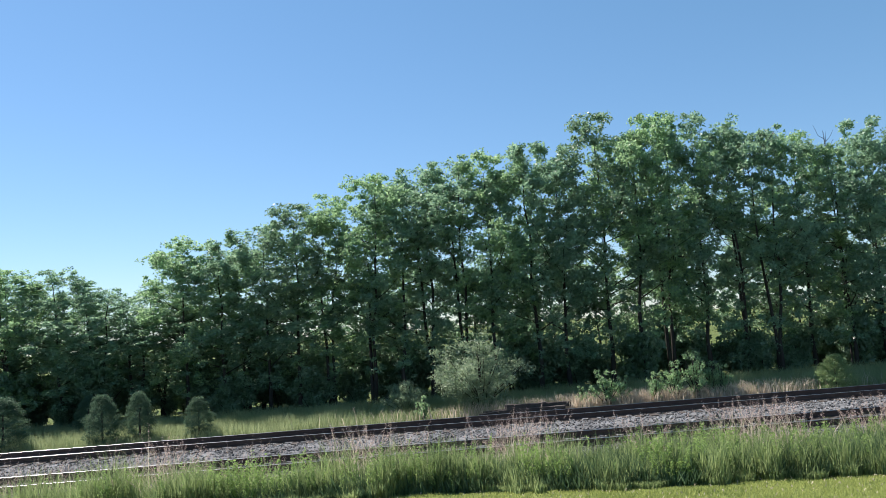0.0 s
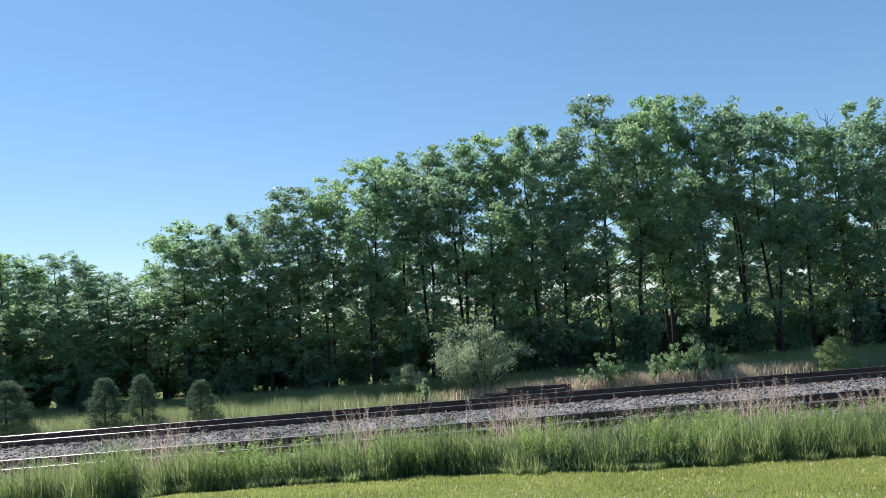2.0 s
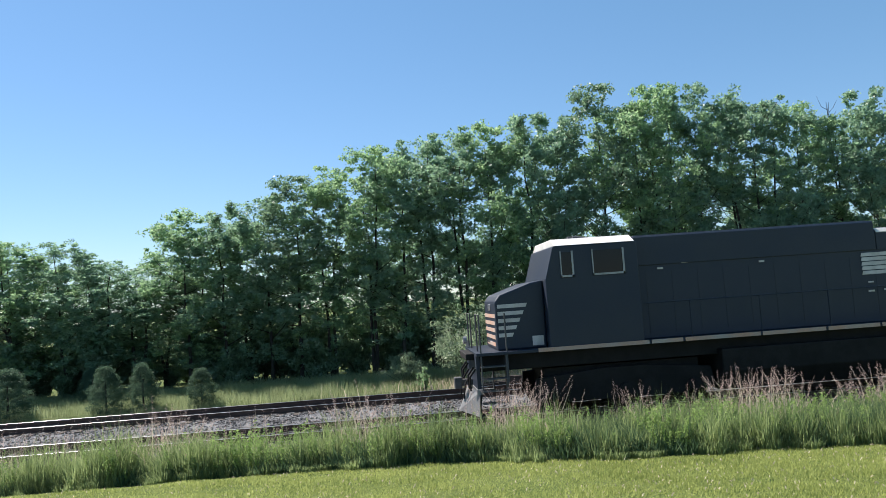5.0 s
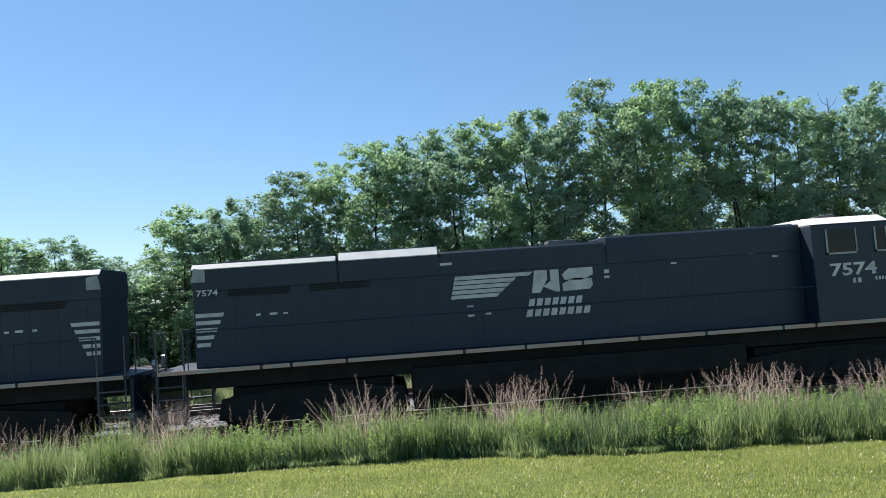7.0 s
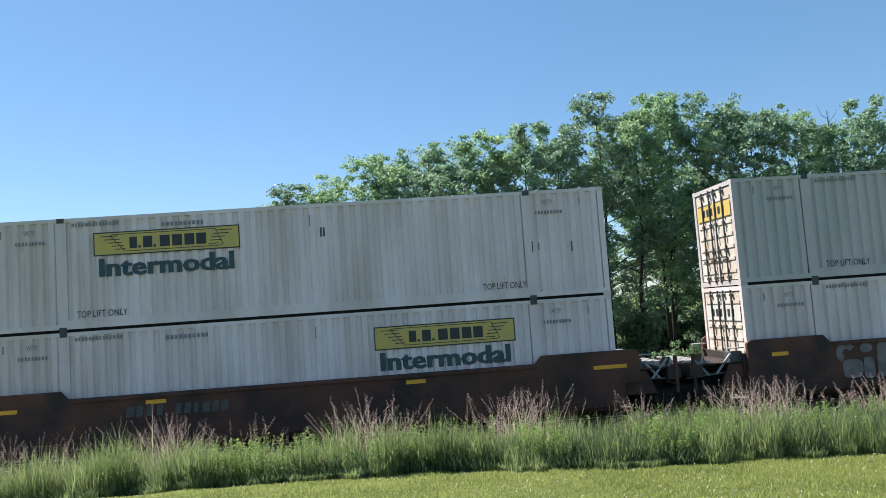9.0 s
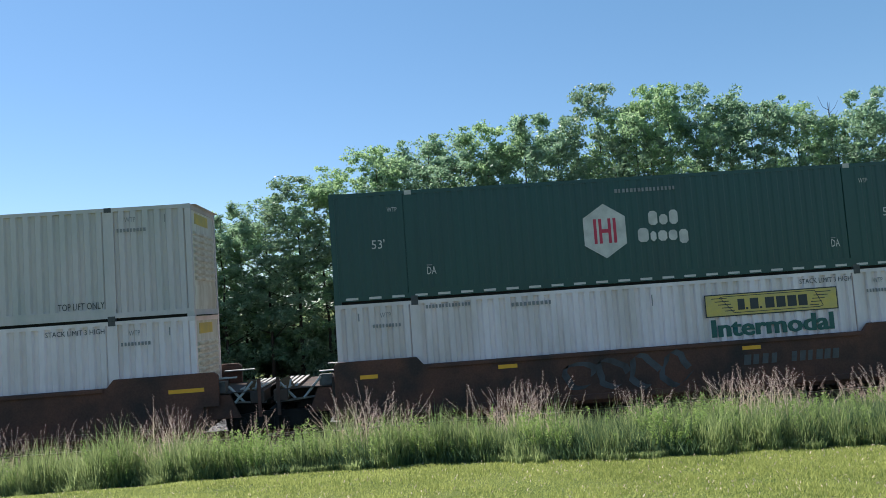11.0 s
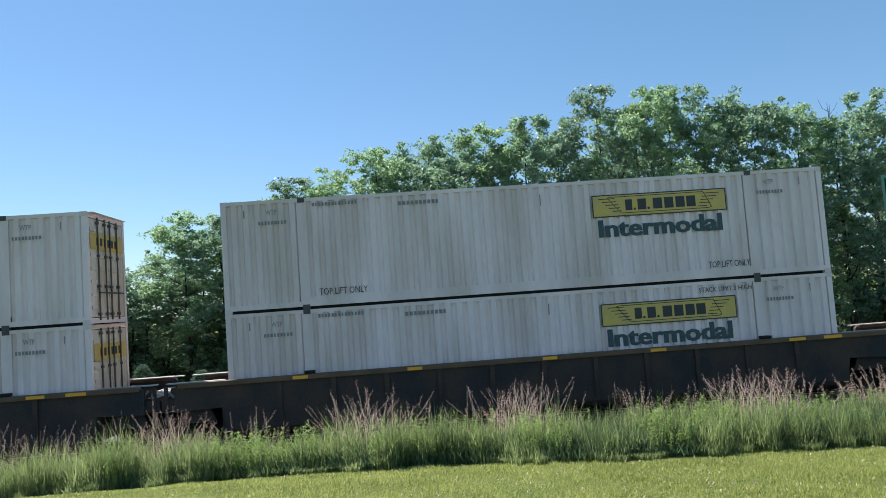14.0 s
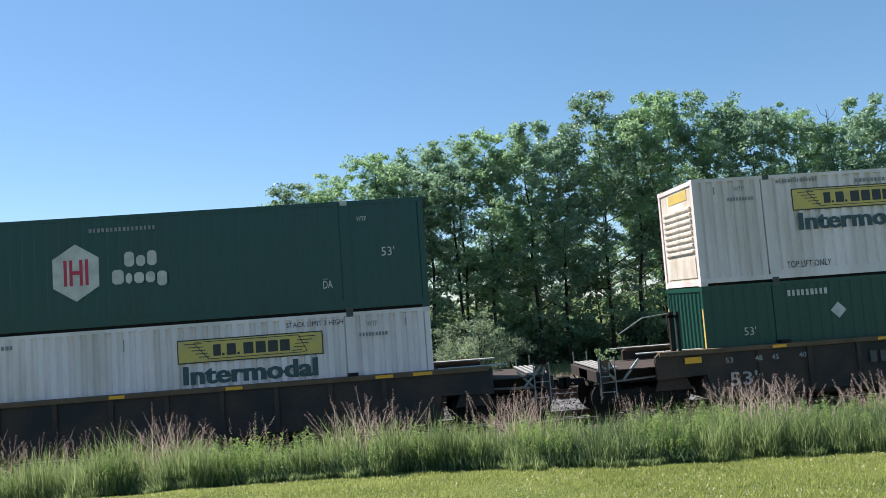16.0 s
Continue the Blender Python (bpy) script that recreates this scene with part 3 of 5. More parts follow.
def sign_panel(t, x, z, plain=0.0):
    """Yellow name board with dark border, end flashes and a row of dark blocks; plain: share of it that has faded to white."""
    y = -CW / 2 - 0.004
    w, h = 3.68, 0.60
    part("sign_border", Geo().box(x, x + w, y - 0.002, y, z, z + h), M_INK, t)
    if plain:
        part("sign_board", Geo().box(x + 0.03, x + w * plain, y - 0.006, y - 0.002, z + 0.03, z + h - 0.03), M_FADED, t, "name board faded to white")
    if plain < 0.95:
        part("sign_board", Geo().box(x + 0.03 + (w * plain if plain else 0), x + w - 0.03, y - 0.006, y - 0.002, z + 0.03, z + h - 0.03), M_PALEYELLOW if plain else M_YELLOW, t, "yellow name board with dark border")
    for a, b, s in ((0.18, 0.62, 1), (w - 0.18, w - 0.62, -1)):
        fl = Geo()
        for k in range(5):
            zz = z + h - 0.10 - k * 0.085
            fl.prism([(x + a + s * k * 0.09, zz), (x + b + s * k * 0.045, zz), (x + b + s * k * 0.045, zz - 0.022), (x + a + s * k * 0.09, zz - 0.022)], y - 0.007, y - 0.009)
        part("flash", fl, M_INK, t)
    rim = [(0.42, h - 0.09), (0.50, h - 0.07), (w - 0.62, h - 0.07), (w - 0.42, 0.12), (w - 0.52, 0.09), (0.78, 0.09)]
    outline = Geo()
    for (xa, za), (xb, zb) in zip(rim, rim[1:] + rim[:1]):
        d = Vector((xb - xa, zb - za)).normalized() * 0.009
        outline.prism([(x + xa - d.y, z + za + d.x), (x + xa + d.y, z + za - d.x), (x + xb + d.y, z + zb - d.x), (x + xb - d.y, z + zb + d.x)], y - 0.0065, y - 0.0085)
    part("inner_outline", outline, M_INK, t)
    for a, ww, hh in ((0.90, 0.19, 0.29), (1.12, 0.06, 0.06), (1.24, 0.23, 0.29), (1.50, 0.06, 0.06), (1.66, 0.25, 0.29), (1.97, 0.25, 0.29), (2.28, 0.25, 0.29), (2.58, 0.25, 0.29)):
        part("letter_block", Geo().box(x + a, x + a + ww, y - 0.010, y - 0.007, z + 0.155, z + 0.155 + hh), M_INK, t)


def word(t, text, x, z, w, h, m, bold=0.0, name="lettering"):
    """Lettering on the near side; bold words are thickened by shifted strokes, each a hair in front of the last."""
    me = lettering(text, w, h, m, x, -CW / 2 - 0.006, z, bold)
    if bold:
        bm = bmesh.new()
        for k, dx in enumerate((-0.02, 0.0, 0.02)):
            n = len(bm.verts)
            bm.from_mesh(me)
            bm.verts.ensure_lookup_table()
            for v in bm.verts[n:]:
                v.co.x += dx
                v.co.y -= 0.0012 * k
        bm.to_mesh(me)
        bm.free()
    return part(name, me, m, t)


def smalls(t, items, m):
    for k, (x, z, w, h, n) in enumerate(items):
        part("small_marking", bars(x, z, w, h, n, -CW / 2 - 0.004, 0, 0.35, 50 + k), m, t)["kind"] = "stuff"


def container(label, m, left="front", marks=(), castm=None, category="shipping container"):
    t = thing("shipping_container", label, category, "containers on the train")
    part("frame", shared(("frame", m.name), lambda: frame_geo().mesh("frame", m)), None, t)
    part("side_wall", shared(("near", m.name), lambda: side_geo(-1, 0.2, CH - 0.1, 0.025 if m in (M_GREEN, M_EMGREEN) else 0.062).mesh("side_wall", m)), None, t, "corrugated steel side")
    part("side_wall", shared(("far", m.name), lambda: side_geo(1, 0.2, CH - 0.1, 0.025 if m in (M_GREEN, M_EMGREEN) else 0.062).mesh("side_wall", m)), None, t, "corrugated steel side")
    part("roof", shared(("roof", m.name), lambda: roof_geo().mesh("roof", m)), None, t)
    part("floor", shared(("floor", 0), lambda: Geo().box(0.14, CL - 0.14, -CW / 2 + 0.10, CW / 2 - 0.10, -0.003, 0.10).mesh("floor", M_UNDER)), None, t)
    castings(t, castm or M_CAST, m)
    ends = (("left", 0.05, -1), ("right", CL - 0.05, 1))
    for side, x, out in ends:
        kind = left if side == "left" else {"front": "door", "door": "front", "upright": "door"}[left]
        if kind == "front":
            # white boxes take the cream end copy, sunlight included in its colour
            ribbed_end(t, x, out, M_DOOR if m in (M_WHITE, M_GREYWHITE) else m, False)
            part("end_plate", Geo().box(min(x + out * 0.02, x + out * 0.03), max(x + out * 0.02, x + out * 0.03), -0.8, 0.55, 2.42, 2.7), M_YELLOW if m != M_GREEN and m != M_EMGREEN else M_DECAL, t, "yellow plate")
        elif kind == "upright":
            ribbed_end(t, x, out, m, True)
            for y in (-CW / 2 + 0.02, CW / 2 - 0.1):
                part("edge_strip", Geo().box(x - 0.056, x - 0.051, y, y + 0.08, 0.15, 2.3), M_YELLOW, t, "yellow edge tape")
        else:
            for y0, y1 in ((-CW / 2 + 0.14, -0.01), (0.01, CW / 2 - 0.14)):
                g = Geo().box(x - 0.02, x + 0.02, y0, y1, 0.18, CH - 0.15)
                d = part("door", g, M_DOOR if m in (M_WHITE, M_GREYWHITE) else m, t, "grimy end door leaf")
                for k in range(7):
                    z = 0.38 + k * 0.34
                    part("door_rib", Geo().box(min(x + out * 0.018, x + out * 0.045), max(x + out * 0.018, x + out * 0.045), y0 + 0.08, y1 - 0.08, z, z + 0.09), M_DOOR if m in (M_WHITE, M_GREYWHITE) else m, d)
                for y in ((-0.66, -0.17) if y0 < -0.5 else (0.17, 0.66)):
                    part("lock_rod", Geo().tube([(x + out * 0.07, y, 0.1), (x + out * 0.07, y, CH - 0.1)], 0.024, 6), M_CAST, d, "dark lock rod")
                    for z in (0.22, 0.95, 1.75, 2.62):
                        part("rod_bracket", Geo().box(min(x + out * 0.03, x + out * 0.10), max(x + out * 0.03, x + out * 0.10), y - 0.05, y + 0.05, z, z + 0.07), M_CAST, d)
                    part("door_handle", Geo().box(min(x + out * 0.08, x + out * 0.11), max(x + out * 0.08, x + out * 0.11), y - 0.02, y + 0.36 if y < 0 else y + 0.3, 0.80, 0.84), M_CAST, d, "dark swing handle")
            white = m in (M_WHITE, M_GREYWHITE)
            if white:
                part("end_plate", Geo().box(min(x + out * 0.046, x + out * 0.05), max(x + out * 0.046, x + out * 0.05), -CW / 2 + 0.2, CW / 2 - 0.2, 1.95, 2.38), M_FADED if ("pale_band",) in marks else M_YELLOW, t, "name band across the doors")
            for k in range(6):
                part("letter_block", Geo().box(min(x + out * 0.051, x + out * 0.054), max(x + out * 0.051, x + out * 0.054), -0.72 + k * 0.25, -0.57 + k * 0.25, 2.06, 2.27), M_INK if white else M_FADED, t)
    for k in marks:
        if k[0] == "sign":
            sign_panel(t, k[1], CH - 1.02, k[2] if len(k) > 2 else 0.0)
            word(t, "Intermodal", k[1] + (k[5] if len(k) > 5 else 0.14), CH - 1.56, k[4] if len(k) > 4 else 3.36, 0.47, k[3] if len(k) > 3 else M_SLATE, 0.017)
        elif k[0] == "word":
            word(t, *k[1:])
        elif k[0] == "small":
            smalls(t, k[1], k[2])
        elif k[0] == "hex":
            x, z = k[1], k[2]
            part("emblem", Geo().prism([(x + 0.66 * math.cos(a), z + 0.73 * math.sin(a)) for a in [math.pi / 6 + i * math.pi / 3 for i in range(6)]], -CW / 2 - 0.003, -CW / 2 - 0.006), M_DECAL, t, "white hexagon emblem")
            g = Geo()
            for dx in (-0.3, -0.16, 0.09, 0.23):
                g.box(x + dx, x + dx + 0.08, -CW / 2 - 0.009, -CW / 2 - 0.007, z - 0.33, z + 0.33)
            g.box(x - 0.12, x + 0.12, -CW / 2 - 0.0095, -CW / 2 - 0.0075, z - 0.05, z + 0.05)
            part("emblem_stripes", g, M_RED, t, "red upright bars")
            for bx, bz, bw, bh in ((1.14, 0.07, 0.23, 0.36), (1.42, 0.07, 0.21, 0.26), (1.68, 0.07, 0.22, 0.36), (0.84, -0.34, 0.27, 0.35), (1.16, -0.34, 0.15, 0.26), (1.36, -0.34, 0.23, 0.26), (1.63, -0.34, 0.22, 0.26), (1.90, -0.43, 0.23, 0.35)):
                c = 0.06
                outline = [(0, c), (c, 0), (bw - c, 0), (bw, c), (bw, bh - c), (bw - c, bh), (c, bh), (0, bh - c)]
                part("letter_block", Geo().prism([(x + (bx + p) * 1.06, z + (bz + q) * 1.06) for p, q in outline], -CW / 2 - 0.003, -CW / 2 - 0.006), M_DECAL, t)
        elif k[0] == "ring":
            g = Geo()
            for i in range(8):
                a, b = i * math.pi / 4, (i + 1) * math.pi / 4
                g.prism([(k[1] + r * math.cos(w), k[2] + r * math.sin(w)) for r, w in ((0.22, a), (0.22, b), (0.203, b), (0.203, a))], -CW / 2 - 0.003, -CW / 2 - 0.006)
            part("placard_outline", g, M_SMUDGE, t, "faded ring of a removed placard")["kind"] = "stuff"
        elif k[0] == "dashes":
            dash = Geo().box(0.3, 0.62, -CW / 2 - 0.005, -CW / 2 - 0.002, 0.10, 0.16).mesh("reflective_dash", M_DECAL)
            for i in range(27):
                part("reflective_dash", dash, None, t, "white reflective dash").location = (i * 0.6, 0, 0)
        elif k[0] == "diamond":
            x, z = k[1], k[2]
            part("placard", Geo().prism([(x - 0.22, z), (x, z - 0.22), (x + 0.22, z), (x, z + 0.22)], -CW / 2 - 0.003, -CW / 2 - 0.006), M_DECAL, t, "white diamond placard")
    return t


LIFT = [("word", "TOP LIFT ONLY", 2.42, 0.34, 1.25, 0.17, M_INK), ("word", "TOP LIFT ONLY", 12.78, 0.34, 1.15, 0.17, M_INK)]
TOPSM = [("small", [(0.95, 2.25, 0.75, 0.09, 9), (14.3, 2.25, 0.75, 0.09, 9), (2.35, 2.66, 1.2, 0.09, 14), (4.6, 2.55, 1.1, 0.10, 10), (0.58, 2.45, 0.05, 0.2, 1), (15.5, 2.45, 0.05, 0.2, 1), (8.35, 2.3, 0.04, 0.3, 1)], M_GREYINK), ("word", "WTP", 1.15, 2.50, 0.28, 0.13, M_GREYINK), ("word", "WTP", 14.5, 2.50, 0.28, 0.13, M_GREYINK)]
STACK = ("word", "STACK LIMIT 3 HIGH", 12.45, 2.60, 1.45, 0.13, M_INK)
WHITE_L = "white corrugated 53-foot container with yellow name board"
Z0, Z1 = 0.36, 0.36 + 2.90            # floor of the lower and of the upper box above the rails
SPEED = 15.28                         # metres a second, towards -x
MOVING = []                           # thing, place along the train at 9 s, height, turn


def ride(ob, u, z=0.0, turn=0.0):
    MOVING.append((ob, u, z, turn))
    ob.matrix_basis = pose(u + SPEED * 9.0, YC, z, 0, 0, turn)
    return ob


UJ, UB, UH, UZ, UA, UH2, UG = -10.48, 9.24, 28.95, 52.49, 72.01, 91.67, 115.12
ride(container(WHITE_L, M_WHITE, "front", [("sign", 2.88), *TOPSM, *LIFT, ("small", [(8.62, 2.02, 0.16, 0.24, 2), (14.15, 1.25, 0.05, 0.3, 1), (14.32, 1.3, 0.04, 0.2, 1), (15.2, 1.22, 0.06, 0.26, 1), (6.1, 1.9, 0.05, 0.1, 1)], M_CAST)]), UJ, Z1)
ride(container(WHITE_L + " in the well", M_WHITE, "door", [("sign", 9.85, 0.0, M_SLATE), *TOPSM]), UJ, Z0)
ride(container("grey-white corrugated 53-foot container with rodded doors", M_GREYWHITE, "door", [*TOPSM, *LIFT]), UB, Z1)
ride(container("plain white corrugated 53-foot container in the well", M_WHITE, "door", [*TOPSM, STACK, ("pale_band",)]), UB, Z0)
HUB = [("word", "53'", 1.05, CH - 1.5, 0.34, 0.24, M_DECAL), ("word", "53'", 15.0, CH - 1.5, 0.34, 0.24, M_DECAL), ("word", "WTP", 1.5, CH - 0.55, 0.26, 0.12, M_DECAL), ("word", "WTP", 14.4, CH - 0.55, 0.26, 0.12, M_DECAL), ("word", "DA", 2.45, CH - 2.25, 0.24, 0.2, M_DECAL),
       ("word", "DA", 13.45, CH - 2.25, 0.24, 0.2, M_DECAL), ("small", [(2.45, CH - 2.02, 0.24, 0.025, 1), (13.45, CH - 2.02, 0.24, 0.025, 1), (7.6, CH - 0.42, 1.7, 0.10, 16)], M_GREYINK)]
ride(container("dark green 53-foot container with white hexagon emblem", M_GREEN, "door", [("hex", 7.25, CH - 1.42), *HUB, ("dashes",)], M_DECAL), UH, Z1)
ride(container(WHITE_L + " in the well", M_WHITE, "front", [("sign", 9.78, 0.0, M_TEAL), *TOPSM, STACK]), UH, Z0)
ride(container("white corrugated 53-foot container with half-faded board", M_WHITE, "front", [("sign", 2.75, 0.72, M_TEAL, 3.26, 0.25), ("ring", 8.35, 0.98), *TOPSM, *LIFT, ("small", [(9.05, 1.75, 0.16, 0.22, 1), (9.45, 1.75, 0.10, 0.16, 1)], M_CAST)]), UZ, Z1)
ride(container("white corrugated 53-foot container with faded white board", M_WHITE, "front", [("sign", 2.72, 1.0, M_TEAL, 3.34, 0.23), ("ring", 8.3, 1.85), *TOPSM]), UZ, Z0)
ride(container(WHITE_L, M_WHITE, "door", [("sign", 9.75), *TOPSM, *LIFT]), UA, Z1)
ride(container(WHITE_L + " in the well", M_WHITE, "door", [("sign", 9.75), *TOPSM, STACK]), UA, Z0)
ride(container("dark green 53-foot container with white hexagon emblem", M_GREEN, "door", [("hex", 7.25, CH - 1.42), *HUB], M_DECAL), UH2, Z1)
ride(container(WHITE_L + " in the well", M_WHITE, "door", [("sign", 9.68), *TOPSM, STACK]), UH2, Z0)
ride(container(WHITE_L, M_WHITE, "front", [("sign", 2.75), *TOPSM, *LIFT]), UG, Z1)
ride(container("deep green 53-foot container with white diamond placard", M_EMGREEN, "upright", [("word", "53'", 1.05, 1.52, 0.33, 0.22, M_DECAL), ("diamond", 3.72, 2.02), ("small", [(2.35, 2.48, 1.15, 0.16, 9)], M_DECAL)]), UG, Z0)


# ---- well cars ----
def truck_geo():
    g = Geo()
    for y in (-0.98, 0.98):
        g.prism([(-1.15, 0.46), (-0.95, 0.62), (-0.5, 0.68), (0.5, 0.68), (0.95, 0.62), (1.15, 0.46), (1.15, 0.36), (0.75, 0.36), (0.45, 0.2), (-0.45, 0.2), (-0.75, 0.36), (-1.15, 0.36)], y - 0.07, y + 0.07)
        for x in (-0.22, 0, 0.22):
            g.tube([(x, y - 0.09 * (1 if y < 0 else -1), 0.26), (x, y - 0.09 * (1 if y < 0 else -1), 0.52)], 0.075, 8)
        for x in (-0.89, 0.89):
            g.tube([(x, y - 0.13, 0.46), (x, y + 0.13, 0.46)], 0.12, 10)
    g.box(-0.2, 0.2, -1.0, 1.0, 0.5, 0.72)
    return g


def wheelset_geo(r):
    g = Geo().tube([(0, -0.95, 0), (0, 0.95, 0)], 0.075, 8)
    for s in (-1, 1):
        g.tube([(0, s * 0.69, 0), (0, s * 0.715, 0)], r + 0.025, 24)
        g.tube([(0, s * 0.715, 0), (0, s * 0.83, 0)], r, 24)
        for k in range(5):
            w = k * math.tau / 5
            g.tube([(math.cos(w) * r * 0.62, s * 0.83, math.sin(w) * r * 0.62), (math.cos(w) * r * 0.62, s * 0.845, math.sin(w) * r * 0.62)], 0.05, 6)
    return g


WHEELS = []
WHEEL_R = 0.46
TRUCK_ME, WHEEL_ME = truck_geo().mesh("truck", M_UNDER), wheelset_geo(WHEEL_R).mesh("wheelset", M_UNDER)
LOCO_R = 0.53
LOCO_WHEEL_ME = wheelset_geo(LOCO_R).mesh("wheelset", M_UNDER)


def add_truck(t, x):
    tr = part("truck", TRUCK_ME, None, t, "black three-piece truck")
    tr.location = (x, 0, 0)
    for dx in (-0.89, 0.89):
        w = part("wheelset", WHEEL_ME, None, tr, "steel wheels on an axle")
        w.location = (dx, 0, WHEEL_R)
        WHEELS.append((w, dx, WHEEL_R))


def spray(t, x0):
    """Rounded bubble letters: hooks, dots and blocks."""
    def blob(x, z, rx, rz, k, sq=1.0):
        pts = []
        for i in range(20):
            w = i * math.tau / 20
            c, s_ = math.cos(w), math.sin(w)
            pts.append((x + rx * math.copysign(abs(c) ** sq, c) * (1 + 0.06 * math.sin(3 * w + k)), z + rz * math.copysign(abs(s_) ** sq, s_)))
        part("spray_paint", Geo().prism(pts, -1.4995 - 0.0004 * k, -1.497), M_SPRAY, t, "faded pinkish-grey spray-painted blob")

    def hook(x, z, r, a0, a1, th, k):
        n, g = 12, Geo()
        ring = [(a0 + (a1 - a0) * i / n) for i in range(n + 1)]
        for p, q in zip(ring, ring[1:]):
            c = [(x + rr * math.cos(w), z + rr * math.sin(w)) for rr, w in ((r - th, p), (r + th, p), (r + th, q), (r - th, q))]
            g.prism(c, -1.4995 - 0.0004 * k, -1.497)
        part("spray_paint", g, M_SPRAY, t, "faded pinkish-grey spray-painted hook")

    hook(x0 + 0.28, 1.28, 0.19, 0.5, 4.2, 0.085, 0)
    blob(x0 + 0.42, 0.86, 0.28, 0.25, 1, 0.6)
    blob(x0 + 0.84, 1.38, 0.17, 0.13, 2)
    blob(x0 + 0.88, 0.86, 0.15, 0.28, 3, 0.5)
    blob(x0 + 1.30, 1.05, 0.17, 0.46, 4, 0.5)
    blob(x0 + 1.62, 0.78, 0.25, 0.20, 5, 0.6)
    hook(x0 + 2.25, 0.98, 0.27, -0.3, 5.3, 0.10, 6)
    blob(x0 + 2.85, 1.02, 0.16, 0.42, 7, 0.5)
    hook(x0 + 3.45, 1.00, 0.28, 0.9, 6.6, 0.10, 8)


def well_car(label, m, stepped, left_out, right_out, trucks, marks=()):
    """One well unit: x runs from the left end of its boxes. left_out, right_out: how far the end platforms reach."""
    t = thing("well_car", label, "well car", "well cars of the train")
    la, ra = (1.5 if left_out > 2 else 0.1 if stepped else left_out - 0.35), (1.5 if right_out > 2 else 0.55 if stepped else right_out - 0.35)
    for s in (-1, 1):
        ya, yb = sorted((s * 1.37, s * 1.49))
        if stepped:
            prof = [(-la, 0.95), (-la, 1.72), (-la + 0.1, 1.80), (CE - 0.05, 1.80), (CE + 0.12, 1.60), (CL - CE - 0.12, 1.60), (CL - CE + 0.05, 1.80), (CL + ra - 0.1, 1.80), (CL + ra, 1.72), (CL + ra, 0.95),
                    (CL + 0.15, 0.95), (CL + 0.05, 0.36), (-0.05, 0.36), (-0.15, 0.95)]
        else:
            prof = [(-la, 0.9), (-la, 1.50), (-la + 0.1, 1.58), (CL + ra - 0.1, 1.58), (CL + ra, 1.50), (CL + ra, 0.9), (CL + 0.15, 0.95), (CL + 0.05, 0.36), (-0.05, 0.36), (-0.15, 0.95)]
        side = part("side_sill", Geo().prism(prof, ya, yb), m, t, "deep welded side of the well", bevel=0.012)
        y0, y1 = sorted((s * 1.492, s * 1.545))
        if not stepped:
            part("top_chord", Geo().box(-la + 0.1, CL + ra - 0.1, min(s * 1.34, s * 1.56), max(s * 1.34, s * 1.56), 1.50, 1.62), M_CHORD, side, "brown top chord", bevel=0.01)
            post = shared(("post", s), lambda: Geo().prism([(-0.06, 0.40), (0.06, 0.40), (0.06, 1.495), (-0.06, 1.495)], y0, y1).mesh("post", m))
            for x in (CE, CL - CE):
                part("box_pedestal", Geo().box(x - 0.13, x + 0.13, min(s * 1.31, s * 1.5), max(s * 1.31, s * 1.5), 1.621, 1.70), M_UNDER, side, "dark locking pedestal", bevel=0.01)
            for i in range(11):
                o = part("post", post, None, side)
                o.location = (1.3 + i * 1.355, 0, 0)
        else:
            part("bottom_chord", Geo().box(0.5, CL - 0.5, y0, y1, 0.37, 0.52), m, side, bevel=0.01)
            part("top_flange", Geo().box(CE + 0.2, CL - CE - 0.2, y0, y1, 1.50, 1.585), m, side, bevel=0.01)
        if s < 0:
            for x, w in (((0.55, 0.45), (4.1, 0.5), (10.6, 0.5), (CL - 0.68, 0.88)) if stepped else ((1.65, 0.38), (4.55, 0.38), (8.05, 0.38), (10.9, 0.42), (14.65, 0.45), (15.6, 0.5))):
                part("reflector", Geo().box(x, x + w, -1.5, -1.494, 1.34, 1.44) if stepped else Geo().box(x, x + w, -1.566, -1.562, 1.52, 1.60), M_REFLECT, side, "amber reflective tape")
    part("well_floor", Geo().box(0.0, CL, -1.36, 1.36, 0.26, 0.345), m, t)
    for x0, x1, sgn in ((-left_out, -0.06, -1), (CL + 0.06, CL + right_out, 1)):
        g = Geo().box(x0, x1, -0.45, 0.45, 0.78, 1.22)
        g.box(x0 if sgn < 0 else x1 - 0.35, x0 + 0.35 if sgn < 0 else x1, -1.4, 1.4, 0.95, 1.24)
        g.box(x1 - 0.12 if sgn < 0 else x0, x1 if sgn < 0 else x0 + 0.12, -1.36, 1.36, 0.35, 1.45)
        end = part("end_platform", g, M_DARKCAR, t, "grimy dark end platform", bevel=0.012)
        xo = x0 if sgn < 0 else x1
        for k in range(4):
            xa, xb = sorted((xo - sgn * (0.08 + k * 0.15), xo - sgn * (0.16 + k * 0.15)))
            part("walkway_bar", Geo().box(xa, xb, -1.32, 1.32, 1.29, 1.32), M_GRATE, end, "pale galvanised walkway bar")
        a, b = (max(-la - 0.5, x0) + 0.1, x1 - 0.05) if sgn < 0 else (x0 + 0.05, min(CL + ra + 0.5, x1) - 0.1)
        part("deck_plate", Geo().box(x0 + 0.05, x1 - 0.05, -1.34, 1.34, 1.225, 1.25), M_DARKCAR, end)
        for y in (-1.32, 1.10):
            part("walkway", Geo().box(a, b, y, y + 0.22, 1.60, 1.625), M_GRATE, end, "pale galvanised walkway")
        xm = (a + b) / 2
